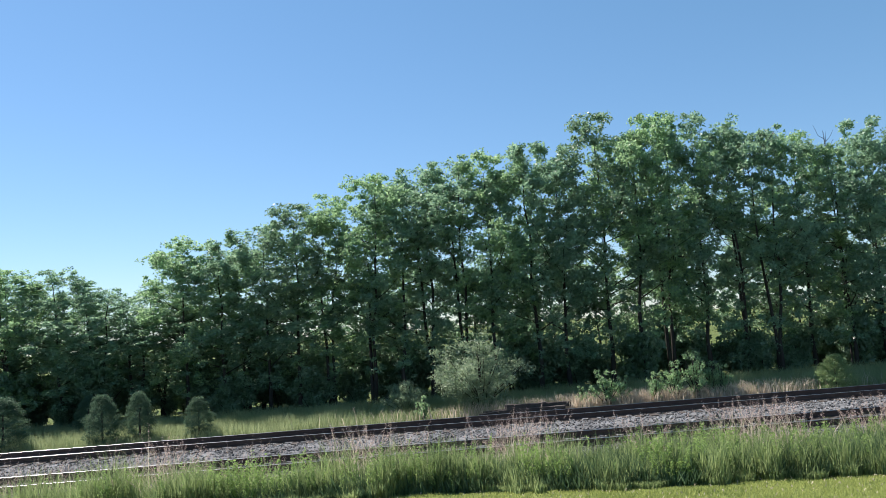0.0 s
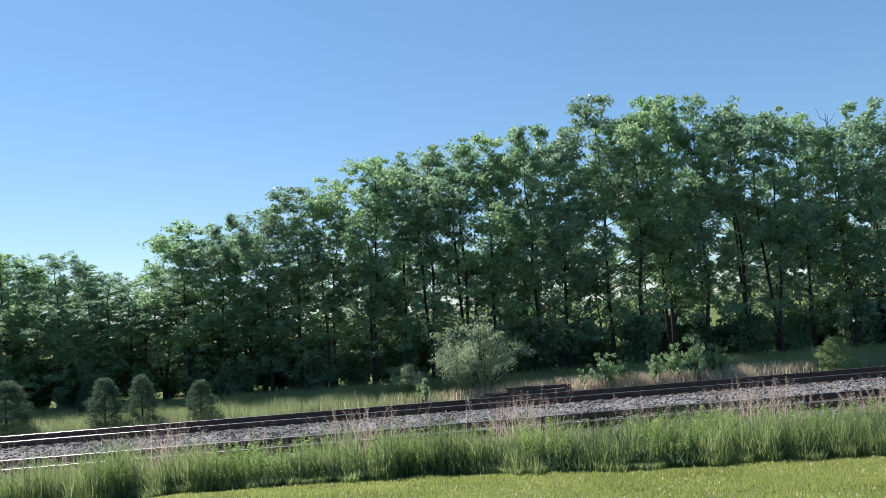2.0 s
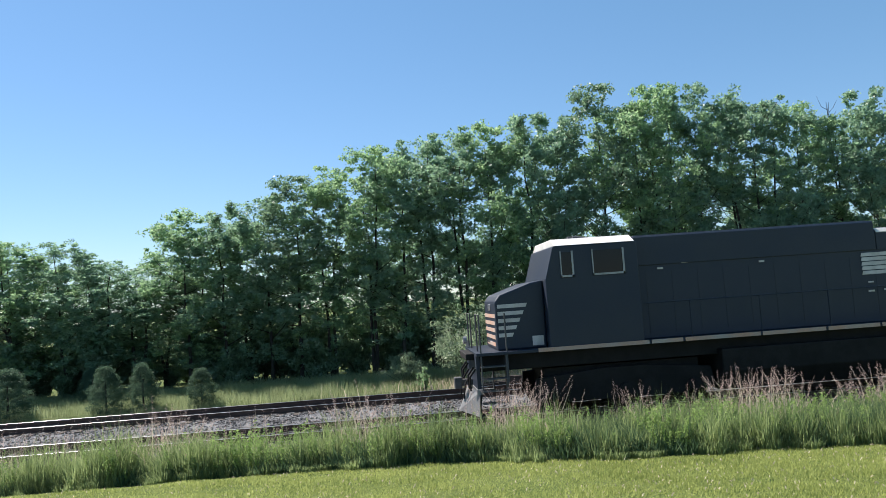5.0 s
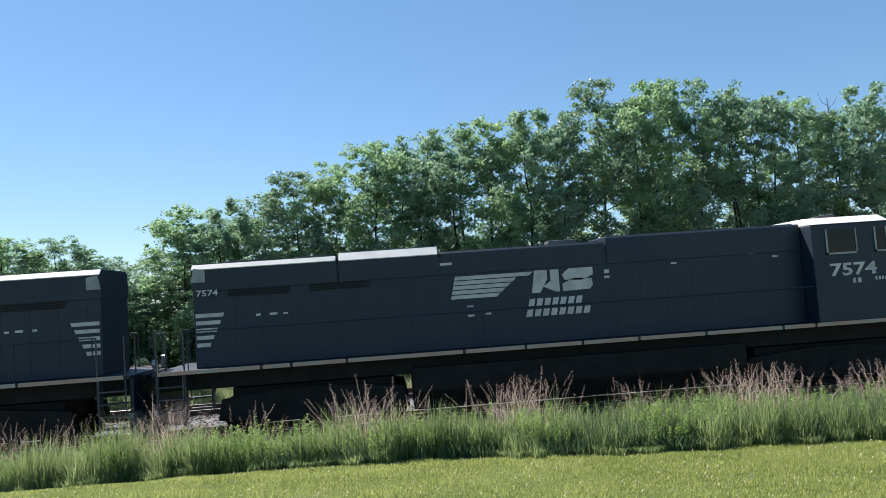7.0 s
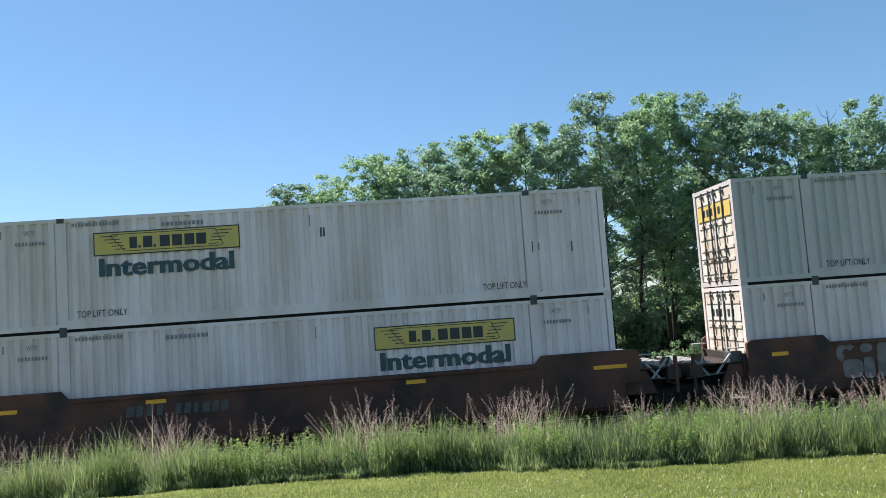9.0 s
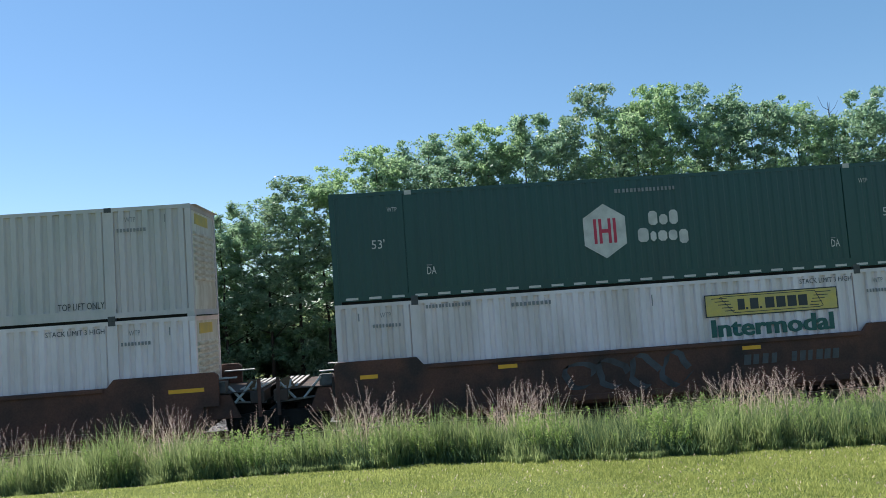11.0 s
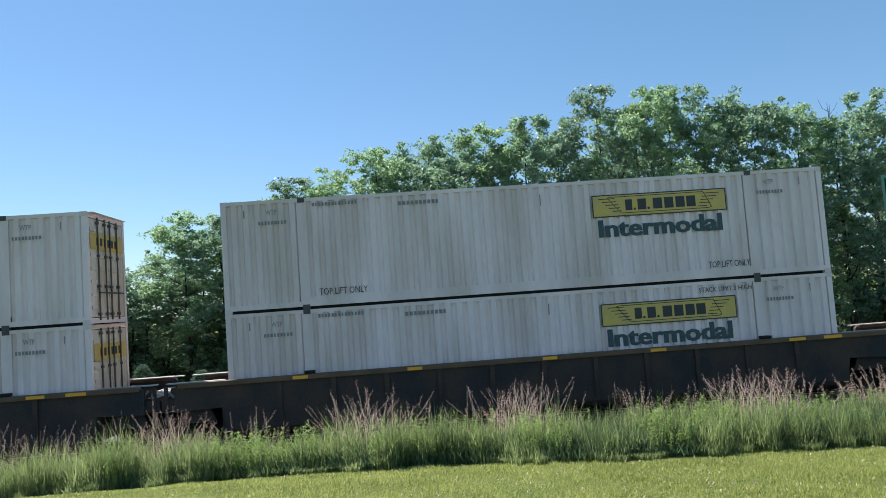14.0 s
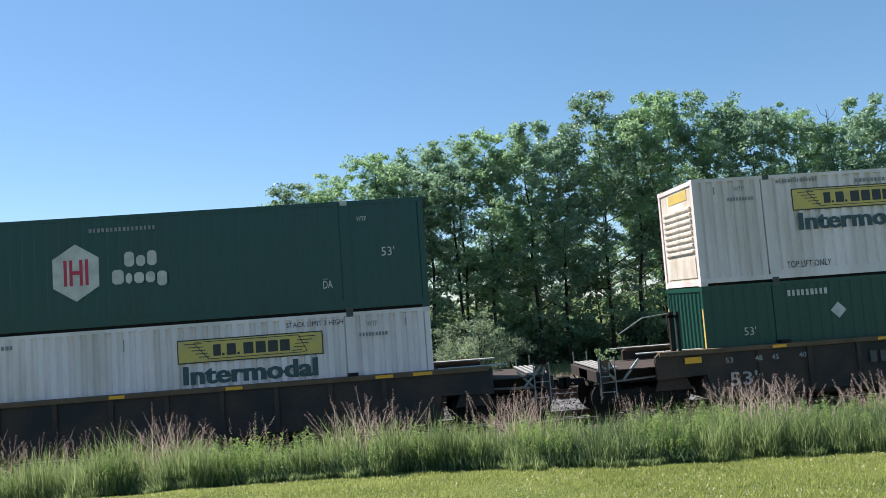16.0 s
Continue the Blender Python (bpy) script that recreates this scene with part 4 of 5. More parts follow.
        part("brake_cylinder", Geo().tube([(xm - 0.3, -0.8, 1.12), (xm + 0.3, -0.8, 1.12)], 0.14, 10), M_UNDER, end, "black brake cylinder")
        part("brake_pipe", Geo().tube([(x0, -1.1, 0.9), (xm, -1.12, 1.0), (x1, -1.1, 0.92)], 0.03, 6), M_STEEL, end)
        for k, y in enumerate((-1.15, -0.6, 0.1, 0.7)):
            part("air_hose", Geo().tube([(xo - sgn * 0.5, y, 1.18), (xo - sgn * 0.1, y + 0.1, 0.85 - 0.05 * k), (xo + sgn * 0.12, y, 1.0)], 0.025, 6), M_UNDER, end)
        part("junction_box", Geo().box(xm - 0.2, xm + 0.15, -1.28, -0.95, 1.25, 1.52), M_CAST, end, bevel=0.015)
        for k, (dx, dz) in enumerate(((0.45, 0.5), (-0.38, 0.42), (0.12, 0.48))):
            xk = xo - sgn * (0.75 - 0.22 * k)
            part("rod", Geo().tube([(xk, -1.3 + 0.03 * k, 0.98), (xk + dx, -1.28 + 0.03 * k, 0.98 + dz)], 0.035, 6), M_GRATE, end, "pale bent operating rod")
        part("bracket", Geo().prism([(xo - sgn * 0.55, 1.22), (xo - sgn * 0.15, 1.22), (xo - sgn * 0.2, 1.5), (xo - sgn * 0.4, 1.54)], -1.24, -1.21), M_CHORD, end, "rusty bracket plate")
        part("end_post", Geo().box(xo - sgn * 0.12 - 0.04, xo - sgn * 0.12 + 0.04, -1.42, -1.34, 0.6, 1.55), m, end)
        part("gusset", Geo().prism([(xm - 0.5, 0.6), (xm + 0.5, 0.6), (xm + 0.25, 1.2), (xm - 0.25, 1.2)], -1.3, -1.2), m, end)
        if left_out > 2 and sgn < 0 or right_out > 2 and sgn > 0:
            xe = x0 if sgn < 0 else x1
            part("coupler", Geo().box(min(xe, xe + sgn * 0.45), max(xe, xe + sgn * 0.45), -0.09, 0.09, 0.78, 0.98).box(min(xe + sgn * 0.4, xe + sgn * 0.62), max(xe + sgn * 0.4, xe + sgn * 0.62), -0.16, 0.16, 0.72, 1.04), M_UNDER, t, "steel knuckle coupler", bevel=0.02)
            for y in (-1.42, 1.42):
                part("ladder", Geo().tube([(xe - sgn * 0.1, y, 0.55), (xe - sgn * 0.1, y, 1.6)], 0.018, 6).tube([(xe - sgn * 0.5, y, 0.55), (xe - sgn * 0.5, y, 1.6)], 0.018, 6).tube([(xe - sgn * 0.1, y, 0.7), (xe - sgn * 0.5, y, 0.7)], 0.015, 6).tube([(xe - sgn * 0.1, y, 1.1), (xe - sgn * 0.5, y, 1.1)], 0.015, 6), M_STEEL, t)
    for x in trucks:
        add_truck(t, x)
    for k, (kind, *a) in enumerate(marks):
        if kind == "bars":
            part("car_marking", bars(*a[:5], -1.498 if stepped else -1.548, a[5] if len(a) > 5 else 0, 0.3, 70 + k), M_STENCIL, t)["kind"] = "stuff"
        elif kind == "text":
            part("car_marking", lettering(a[0], a[3], a[4], M_WORNWHITE, a[1], -1.55, a[2], 0.01), M_WORNWHITE, t)
        elif kind == "graffiti":
            rnd = random.Random(a[2])
            if a[2] == 5:
                spray(t, a[0])
                continue
            for i in range(a[1]):
                x, g = a[0] + i * 0.85, Geo()
                pts = [(x + 0.36 * math.cos(w) * (1 + 0.25 * math.sin(3 * w + i)), 1.0 + 0.38 * math.sin(w) * (1 + 0.2 * math.cos(2 * w + i))) for w in np.linspace(0, 5.0 + rnd.random(), 12)]
                for p, q in zip(pts, pts[1:]):
                    g.prism([(p[0] - 0.07, p[1] - 0.05), (q[0] - 0.07, q[1] - 0.05), (q[0] + 0.08, q[1] + 0.05), (p[0] + 0.08, p[1] + 0.05)], -1.497, -1.499 - 0.0002 * i)
                part("spray_paint", g, M_SCRAWL, t, "dim grey spray-painted loop")["kind"] = "stuff"
    return t


JOINT = 1.66
jcar = ride(well_car("rust-brown well car carrying two stacked white containers", M_BROWN, True, 3.08, JOINT, (-1.75,), [("bars", 3.6, 1.05, 1.0, 0.26, 4, 0.04), ("bars", 4.8, 1.05, 1.35, 0.26, 6, 0.04)]), UJ)
for x in (-2.85, -2.1):
    part("brake_post", Geo().tube([(x, -1.3, 1.25), (x, -1.3, 1.98)], 0.022, 6), M_STEEL, jcar, "pale steel post")
part("brake_drum", Geo().tube([(-2.72, -1.1, 2.0), (-2.66, -1.1, 2.0), (-2.3, -1.1, 2.0), (-2.24, -1.1, 2.0)], [0.08, 0.13, 0.13, 0.08], 12), M_STEEL, jcar, "pale round hand-brake drum")
part("grab_rail", Geo().tube([(-2.9, -1.32, 1.97), (-2.05, -1.32, 1.97)], 0.02, 6), M_STEEL, jcar)
ride(well_car("rust-brown well car with spray-painted side", M_BROWN, True, JOINT, JOINT, (-JOINT,), [("graffiti", 2.3, 4, 5)]), UB)
ride(well_car("rust-brown well car with dark scrawl on its side", M_BROWN, True, JOINT, 3.08, (-JOINT, CL + 1.75), [("bars", 10.6, 0.95, 1.0, 0.26, 4, 0.04), ("bars", 11.9, 0.95, 1.35, 0.26, 6, 0.04), ("graffiti", 6.2, 4, 9)]), UH)
ride(well_car("dark grimy well car with ribbed sides", M_DARKCAR, False, 3.08, JOINT, (-1.75,), [("bars", 3.0, 1.05, 0.8, 0.2, 4), ("bars", 4.0, 1.05, 1.1, 0.2, 6)]), UZ)
ride(well_car("dark grimy well car with ribbed sides", M_DARKCAR, False, JOINT, JOINT, (-JOINT,)), UA)
ride(well_car("dark grimy well car with ribbed sides", M_DARKCAR, False, JOINT, 3.08, (-JOINT, CL + 1.75)), UH2)
gcar = ride(well_car("black well car with white stencilled numbers", M_DARKCAR, False, 3.08, 3.08, (-1.75, CL + 1.75), [("text", "53'", 0.42, 0.62, 0.75, 0.36), ("text", "53", 0.35, 1.22, 0.2, 0.14), ("text", "48", 1.15, 1.22, 0.2, 0.14), ("text", "45", 1.6, 1.22, 0.2, 0.14), ("text", "40", 2.35, 1.22, 0.2, 0.14), ("bars", 4.3, 0.95, 1.4, 0.3, 5)]), UG)
part("brake_stand", Geo().box(-1.0, -0.88, -1.4, -1.28, 1.3, 2.65).box(-0.8, -0.74, -1.4, -1.28, 1.3, 2.65).box(-1.0, -0.74, -1.4, -1.28, 2.5, 2.56), M_UNDER, gcar, "upright black brake stand")
part("reflector", Geo().box(-0.75, -0.3, -1.566, -1.562, 1.28, 1.44), M_REFLECT, gcar, "amber reflective tape")
part("grab_rail", Geo().tube([(-0.95, -1.34, 2.62), (-1.7, -1.34, 2.55), (-2.4, -1.34, 2.15)], 0.02, 6), M_STEEL, gcar)


# ---- locomotives ----
def loco_truck(t, x):
    g = Geo()
    for y in (-1.08, 1.08):
        g.prism([(-2.45, 0.42), (-2.35, 0.95), (-0.6, 1.12), (0.6, 1.12), (2.35, 0.95), (2.45, 0.42), (1.5, 0.3), (-1.5, 0.3)], y - 0.08, y + 0.08)
        for dx in (-1.85, 0.0, 1.85):
            g.tube([(dx, y - 0.16, LOCO_R), (dx, y + 0.16, LOCO_R)], 0.17, 10)
        for dx in (-0.95, 0.95):
            g.tube([(dx, y - 0.14 * (1 if y > 0 else -1), 0.5), (dx, y - 0.14 * (1 if y > 0 else -1), 0.98)], 0.12, 8)
    g.box(-2.1, 2.1, -0.95, 0.95, 0.7, 1.2)
    tr = part("truck", g, M_UNDER, t, "black three-axle truck", bevel=0.015)
    tr.location = (x, 0, 0)
    for dx in (-1.85, 0.0, 1.85):
        w = part("wheelset", LOCO_WHEEL_ME, None, tr, "steel wheels on an axle")
        w.location = (dx, 0, LOCO_R)
        WHEELS.append((w, dx, LOCO_R))


def locomotive(label, length, hood, sections, number, face=-1, side_sign=None):
    """Long hood at x = 0, cab towards x = length. face: the side (-1 or 1) of y whose markings are built. sections: roof steps (x0, x1, z)."""
    t = thing("diesel_locomotive", label, "locomotive", "locomotives of the train")
    hw, cabx = 0.95, length - 4.45
    # frame, walkway, fuel tank
    part("underframe", Geo().box(0.1, length - 0.1, -1.2, 1.2, 1.25, 1.68), M_UNDER, t, bevel=0.02)
    deck = part("walkway_deck", Geo().box(0.0, length, -1.55, 1.55, 1.68, 1.76), M_LOCO, t, "black walkway deck", bevel=0.01)
    for s in (-1, 1):
        y0, y1 = sorted((s * 1.552, s * 1.575))
        a = 0.15
        for w in (2.6, 0.75, 1.4, 3.0, 1.6, 1.5, 1.5, 1.8, 2.1, 0.9, 3.0):
            b = min(a + w, length - 0.2)
            if b - a > 0.3:
                part("sill_stripe", Geo().box(a, b - 0.07, y0, y1, 1.685, 1.785), M_SILL, deck, "faded pale edge stripe")
            a = b
    tank = [(-1.48, 0.8), (-1.48, 1.4), (1.48, 1.4), (1.48, 0.8), (1.15, 0.3), (-1.15, 0.3)]
    part("fuel_tank", Geo().prism(tank, length * 0.5 - 4.42, length * 0.5 + 4.42, "x"), M_UNDER, t, "black fuel tank", bevel=0.03)
    for x in (3.95, length - 3.95):
        loco_truck(t, x)
    # long hood in steps
    body = part("hood", Geo().box(hood, cabx, -hw, hw, 1.76, 4.25), M_LOCO, t, "long black hood", bevel=0.03)
    for x0, x1, z, wide, pale in sections:
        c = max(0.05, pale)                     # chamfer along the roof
        # pale rims put the sun on the chamfer into the colour
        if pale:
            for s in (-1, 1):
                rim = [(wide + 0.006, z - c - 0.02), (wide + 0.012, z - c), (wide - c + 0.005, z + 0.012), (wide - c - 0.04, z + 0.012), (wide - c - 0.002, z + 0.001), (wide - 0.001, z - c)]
                part("roof_edge", Geo().prism([(s * p, q) for p, q in rim], x0 + 0.02, x1 - 0.02, "x"), M_ROOFEDGE, body, "roof edge with sunlight painted in as pale colour")
        part("roof_section", Geo().prism([(-wide, 3.75), (-wide, z - c), (-wide + c, z), (wide - c, z), (wide, z - c), (wide, 3.75)], x0, x1, "x"), M_LOCO, body, "stepped black roof housing", bevel=0.01)
        part("roof_panel", Geo().box(x0 + 0.08, x1 - 0.08, -wide + 0.2, wide - 0.2, z + 0.002, z + 0.03), M_LOCOROOF, body, "sunlit grey roof panel")
    n = int((cabx - hood - 0.6) / 0.72)
    leaf = Geo().box(0.0, 0.712, -0.003, 0.003, 1.95, 3.55).mesh("hood_door", M_LOCO)
    for i in range(n):
        for s in (-1, 1):
            part("hood_door", leaf, None, body).location = (hood + 0.35 + i * 0.72, s * (hw + 0.004), 0)
    vents = Geo()
    for x in (hood + 0.9, hood + 3.0):
        for k in range(9):
            for s in (-1, 1):
                vents.box(x, x + 1.6, min(s * hw, s * (hw + 0.03)), max(s * hw, s * (hw + 0.03)), 3.68 + k * 0.06 - 0.1, 3.71 + k * 0.06 - 0.1)
    part("radiator_grille", vents, M_UNDER, body)["kind"] = "stuff"
    # pale steel stands in for the sun on the hood's top corner
    for s in (-1, 1):
        part("number_board", Geo().prism([(hood - 0.03, 3.98), (hood + 0.34, 3.98), (hood + 0.34, 4.3), (hood + 0.05, 4.36)], s * (hw + 0.036), s * (hw + 0.06)), M_STEEL, body, "corner number board, pale to stand in for sunlight", bevel=0.01)
    part("exhaust_stack", Geo().box(length * 0.5 - 0.4, length * 0.5 + 0.4, -0.3, 0.3, 4.2, 4.52), M_LOCOROOF, body, bevel=0.03)
    # cab and short hood
    cab = part("cab", Geo().prism([(cabx, 1.76), (cabx, 4.395), (cabx + 2.25, 4.395), (cabx + 2.5, 3.55), (cabx + 2.5, 1.76)], -1.52, 1.52), M_LOCO, t, "black wide cab", bevel=0.03)
    # pale cab roof: its sunlight is part of the colour
    part("cab_roof", Geo().prism([(-1.54, 4.40), (-1.1, 4.60), (1.1, 4.60), (1.54, 4.40)], cabx + 0.05, cabx + 2.2, "x"), M_ROOFEDGE, cab, "cab roof with sunlight painted in as pale colour", bevel=0.015)
    part("horn", Geo().tube([(cabx + 0.9, -0.3, 4.68), (cabx + 1.4, -0.3, 4.68)], [0.03, 0.08], 8).tube([(cabx + 0.9, -0.1, 4.68), (cabx + 1.3, -0.1, 4.68)], [0.03, 0.07], 8).box(cabx + 0.85, cabx + 0.95, -0.35, 0.0, 4.58, 4.70), M_CAST, cab)
    for s in (-1, 1):
        y0, y1 = sorted((s * 1.521, s * 1.535))
        for x0, x1, z0, z1 in ((cabx + 0.42, cabx + 1.2, 3.62, 4.22), (cabx + 1.78, cabx + 2.05, 3.62, 4.22)):
            w = part("window", Geo().box(x0, x1, y0, y1, z0, z1), M_GLASS, cab, "dark cab window")
            yy0, yy1 = sorted((s * 1.522, s * 1.555))
            part("window_frame", Geo().box(x0 - 0.05, x0, yy0, yy1, z0 - 0.05, z1 + 0.03).box(x1, x1 + 0.03, yy0, yy1, z0 - 0.05, z1 + 0.03).box(x0 - 0.05, x1 + 0.03, yy0, yy1, z0 - 0.05, z0), M_STEEL, w, "bare metal window frame")
    nx = cabx + 2.5
    part("nose", Geo().prism([(nx, 1.76), (nx, 3.55), (nx + 0.35, 3.50), (length - 0.75, 3.22), (length - 0.62, 3.05), (length - 0.62, 1.76)], -1.15, 1.15), M_LOCO, t, "sloping black nose", bevel=0.05)
    for k in range(5):
        z = 2.72 - k * 0.19
        part("nose_front_bar", Geo().box(length - 0.618, length - 0.608, -1.08 + 0.05 * k, 1.08 - 0.05 * k, z - 0.1, z), M_SILL, t, "rust-stained pale bar")
    part("headlight", Geo().tube([(length - 0.66, -0.14, 2.9), (length - 0.60, -0.14, 2.9)], 0.1, 12).tube([(length - 0.66, 0.14, 2.9), (length - 0.60, 0.14, 2.9)], 0.1, 12), M_STEEL, t)
    # end plows, couplers, steps
    for xe, s in ((0.0, -1), (length, 1)):
        part("end_plate", Geo().box(min(xe - s * 0.1, xe), max(xe - s * 0.1, xe), -1.3, 1.3, 0.75, 1.68), M_LOCO, t, "black end plate", bevel=0.01)
        part("anticlimber", Geo().box(min(xe, xe + s * 0.22), max(xe, xe + s * 0.22), -0.9, 0.9, 1.55, 1.72), M_UNDER, t, bevel=0.02)
        plow = Geo()
        for y in (-1, 1):
            plow.face([(xe + s * 0.42, 0.0, 0.14), (xe + s * 0.02, y * 1.45, 0.14), (xe - s * 0.05, y * 1.45, 0.80), (xe + s * 0.12, 0.0, 0.72)])
            plow.face([(xe + s * 0.36, 0.0, 0.14), (xe - s * 0.04, y * 1.45, 0.14), (xe - s * 0.10, y * 1.45, 0.80), (xe + s * 0.06, 0.0, 0.72)])
        plow.box(min(xe - s * 0.12, xe + s * 0.02), max(xe - s * 0.12, xe + s * 0.02), -1.44, 1.44, 0.70, 0.82)
        part("plow", plow, M_STEEL, t, "worn pale grey snow plow")
        for y in (-1.25, -0.75, 0.75, 1.25):
            part("air_hose", Geo().tube([(xe + s * 0.02, y, 1.35), (xe + s * 0.18, y, 1.15), (xe + s * 0.16, y * 0.9, 0.78)], 0.028, 6), M_UNDER, t)
        part("ditch_light", Geo().tube([(xe - s * 0.02, -1.15, 1.98), (xe + s * 0.08, -1.15, 1.98)], 0.11, 10).box(min(xe - s * 0.06, xe), max(xe - s * 0.06, xe), -1.2, -1.1, 1.76, 1.95), M_STEEL, t)
        part("coupler", Geo().box(min(xe, xe + s * 0.36), max(xe, xe + s * 0.36), -0.09, 0.09, 0.80, 0.98).box(min(xe + s * 0.3, xe + s * 0.5), max(xe + s * 0.3, xe + s * 0.5), -0.16, 0.16, 0.74, 1.04), M_CAST, t, "steel knuckle coupler", bevel=0.02)
        for y in (-0.5, 0.5):
            part("brake_hose", Geo().tube([(xe + s * 0.03, y, 1.2), (xe + s * 0.25, y, 0.9), (xe + s * 0.3, y * 0.9, 0.5)], 0.025, 6), M_UNDER, t)
        for y in (-1, 1):
            st = Geo()
            for k in range(4):
                a, b = sorted((xe - s * 0.1, xe - s * 0.75))
                y0, y1 = sorted((y * 1.30, y * 1.57))
                st.box(a, b, y0, y1, 0.45 + k * 0.31, 0.48 + k * 0.31)
            a, b = sorted((xe - s * 0.78, xe - s * 0.75))
            st.box(a, b, min(y * 1.3, y * 1.57), max(y * 1.3, y * 1.57), 0.42, 1.68)
            part("step_well", st, M_CAST, t, "worn steel boarding steps")
            rail = Geo().tube([(xe - s * 0.12, y * 1.52, 0.7), (xe - s * 0.12, y * 1.52, 2.75), (xe - s * 0.12, y * 0.75, 2.75), (xe - s * 0.12, y * 0.75, 1.76)], 0.022, 6)
            rail.tube([(xe - s * 0.8, y * 1.52, 0.9), (xe - s * 0.8, y * 1.52, 2.75)], 0.022, 6)
            part("grab_rail", rail, M_CAST, t, "worn grey end handrail")
    for s in (-1, 1):
        g = Geo()
        x = 0.9
        while x < cabx - 0.2:
            g.tube([(x, s * 1.5, 1.76), (x, s * 1.5, 2.75)], 0.016, 5)
            x += 1.9
        g.tube([(0.8, s * 1.5, 2.75), (cabx - 0.1, s * 1.5, 2.75)], 0.018, 5)
        part("handrail", g, M_LOCO, t, "thin black walkway handrail")
    # roof fittings
    for x in (hood + 1.2, hood + 3.1):
        part("roof_fan", Geo().tube([(x, 0, 4.3), (x, 0, 4.52)], 0.6, 16), M_LOCOROOF, body, "round roof fan")
    # white nose and hood-end bars, emblem and number
    f = face

    def plate(g, pts, y):
        g.prism(pts, f * y, f * (y + 0.004))
    for k in range(5):
        z = 2.97 - k * 0.19
        ends = Geo()
        plate(ends, [(length - 1.44 + k * 0.1, z - 0.1), (length - 0.68, z - 0.1), (length - 0.68, z), (length - 1.48 + k * 0.1, z)], 1.152)
        part("nose_bar", ends, M_DECAL, t, "white slanting bar")
    for k in range(5):
        z = 3.17 - k * 0.19
        hb = Geo()
        plate(hb, [(hood + 0.05, z - 0.1), (hood + 0.75 - k * 0.09, z - 0.1), (hood + 0.78 - k * 0.09, z), (hood + 0.05, z)], hw + 0.02)
        part("hood_end_bar", hb, M_DECAL, t, "white slanting bar")
    em_w = 1.72 if number else 3.25

    def along(r):
        """Place on the hood at r metres to a viewer's right of the emblem's start."""
        return side_sign - f * r
    for k in range(5):
        z = 3.68 - k * 0.125
        d = 0.05 * k if number else 0.0
        reach = 0.3 if number and k == 0 else 0.0
        em = Geo()
        plate(em, [(along(-d * 0.6), z - 0.1), (along(em_w - d * 3 + reach), z - 0.1), (along(em_w + (0.1 if number else 0) - d * 3 + reach), z), (along(-d * 0.6 + 0.03), z)], hw + 0.022)
        part("emblem_stripe", em, M_DECAL, t, "white stripe of the emblem")
    lx = em_w + (0.34 if number else 0.1)
    ew = 1.06 if number else 0.95
    lg = Geo()
    for pts in ([(0, 0), (0.22, 0), (0.42, 0.36), (0.42, 0.6), (0.1, 0.6)], [(0.3, 0.16), (0.62, 0), (0.72, 0), (0.72, 0.6), (0.5, 0.6), (0.5, 0.3)], [(0.8, 0), (1.5, 0.02), (1.58, 0.12), (1.56, 0.3), (1.1, 0.34), (0.8, 0.2)], [(0.86, 0.3), (1.3, 0.27), (1.6, 0.4), (1.6, 0.6), (0.98, 0.6), (0.8, 0.45)]):
        plate(lg, [(along(lx + p * ew), 3.1 + q) for p, q in pts], hw + 0.022)
    part("emblem", lg, M_DECAL, t, "white block emblem")
    for z, x0, n, w in ((2.76, lx - 0.12, 7, 1.5), (2.48, lx - 0.2, 8, 1.78)) if number else ((2.78, lx - 0.3, 7, 1.9), (2.48, lx - 0.36, 8, 2.3)):
        for i in range(n):
            x = x0 + i * w / n
            nb = Geo()
            plate(nb, [(along(x), z), (along(x + w / n * 0.72), z), (along(x + w / n * 0.72 + 0.05), z + 0.19), (along(x + 0.05), z + 0.19)], hw + 0.022)
            part("letter_block", nb, M_DECAL, t)
    sm = Geo()
    spots = [(along(-0.35), 4.0, 0.32, 0.07), (along(lx + 2.0), 3.5, 0.14, 0.1), (along(lx + 2.0), 3.37, 0.14, 0.06), (along(0.3), 2.85, 0.16, 0.04), (along(0.3), 2.6, 0.18, 0.05), (along(0.75), 2.62, 0.18, 0.05),
             (cabx - 1.55, 3.75, 0.18, 0.24), (cabx - 0.85, 3.62, 0.16, 0.05), (cabx - 3.7, 3.62, 0.16, 0.05), (hood + 1.6, 3.02, 0.12, 0.06), (hood + 1.95, 3.02, 0.2, 0.06), (hood + 2.3, 3.02, 0.12, 0.05)]
    for x, z, w, h in spots:
        plate(sm, [(x, z), (x + w, z), (x + w, z + h), (x, z + h)], hw + 0.03)
    part("small_marking", sm, M_DECAL, t)["kind"] = "stuff"
    sq = Geo()
    plate(sq, [(length - 1.86, 1.84), (length - 1.56, 1.84), (length - 1.56, 2.09), (length - 1.86, 2.09)], 1.152)
    part("nose_plate", sq, M_DECAL, t, "small white plate")
    if number:
        part("number", lettering(number, 1.30, 0.35, M_DECAL, cabx + 0.43, -1.53, 2.98, 0.025), M_DECAL, t, "white cab number")
        part("small_marking", bars(cabx + 1.03, 2.78, 0.28, 0.13, 2, -1.526, 0, 0.3, 3), M_DECAL, t)["kind"] = "stuff"
        part("small_marking", bars(cabx + 1.66, 2.82, 0.55, 0.09, 6, -1.526, 0, 0.3, 3), M_DECAL, t)["kind"] = "stuff"
        part("number", lettering(number, 0.55, 0.16, M_DECAL, hood + 0.1, -hw - 0.045, 3.62, 0.02), M_DECAL, t, "white hood number")
    return t


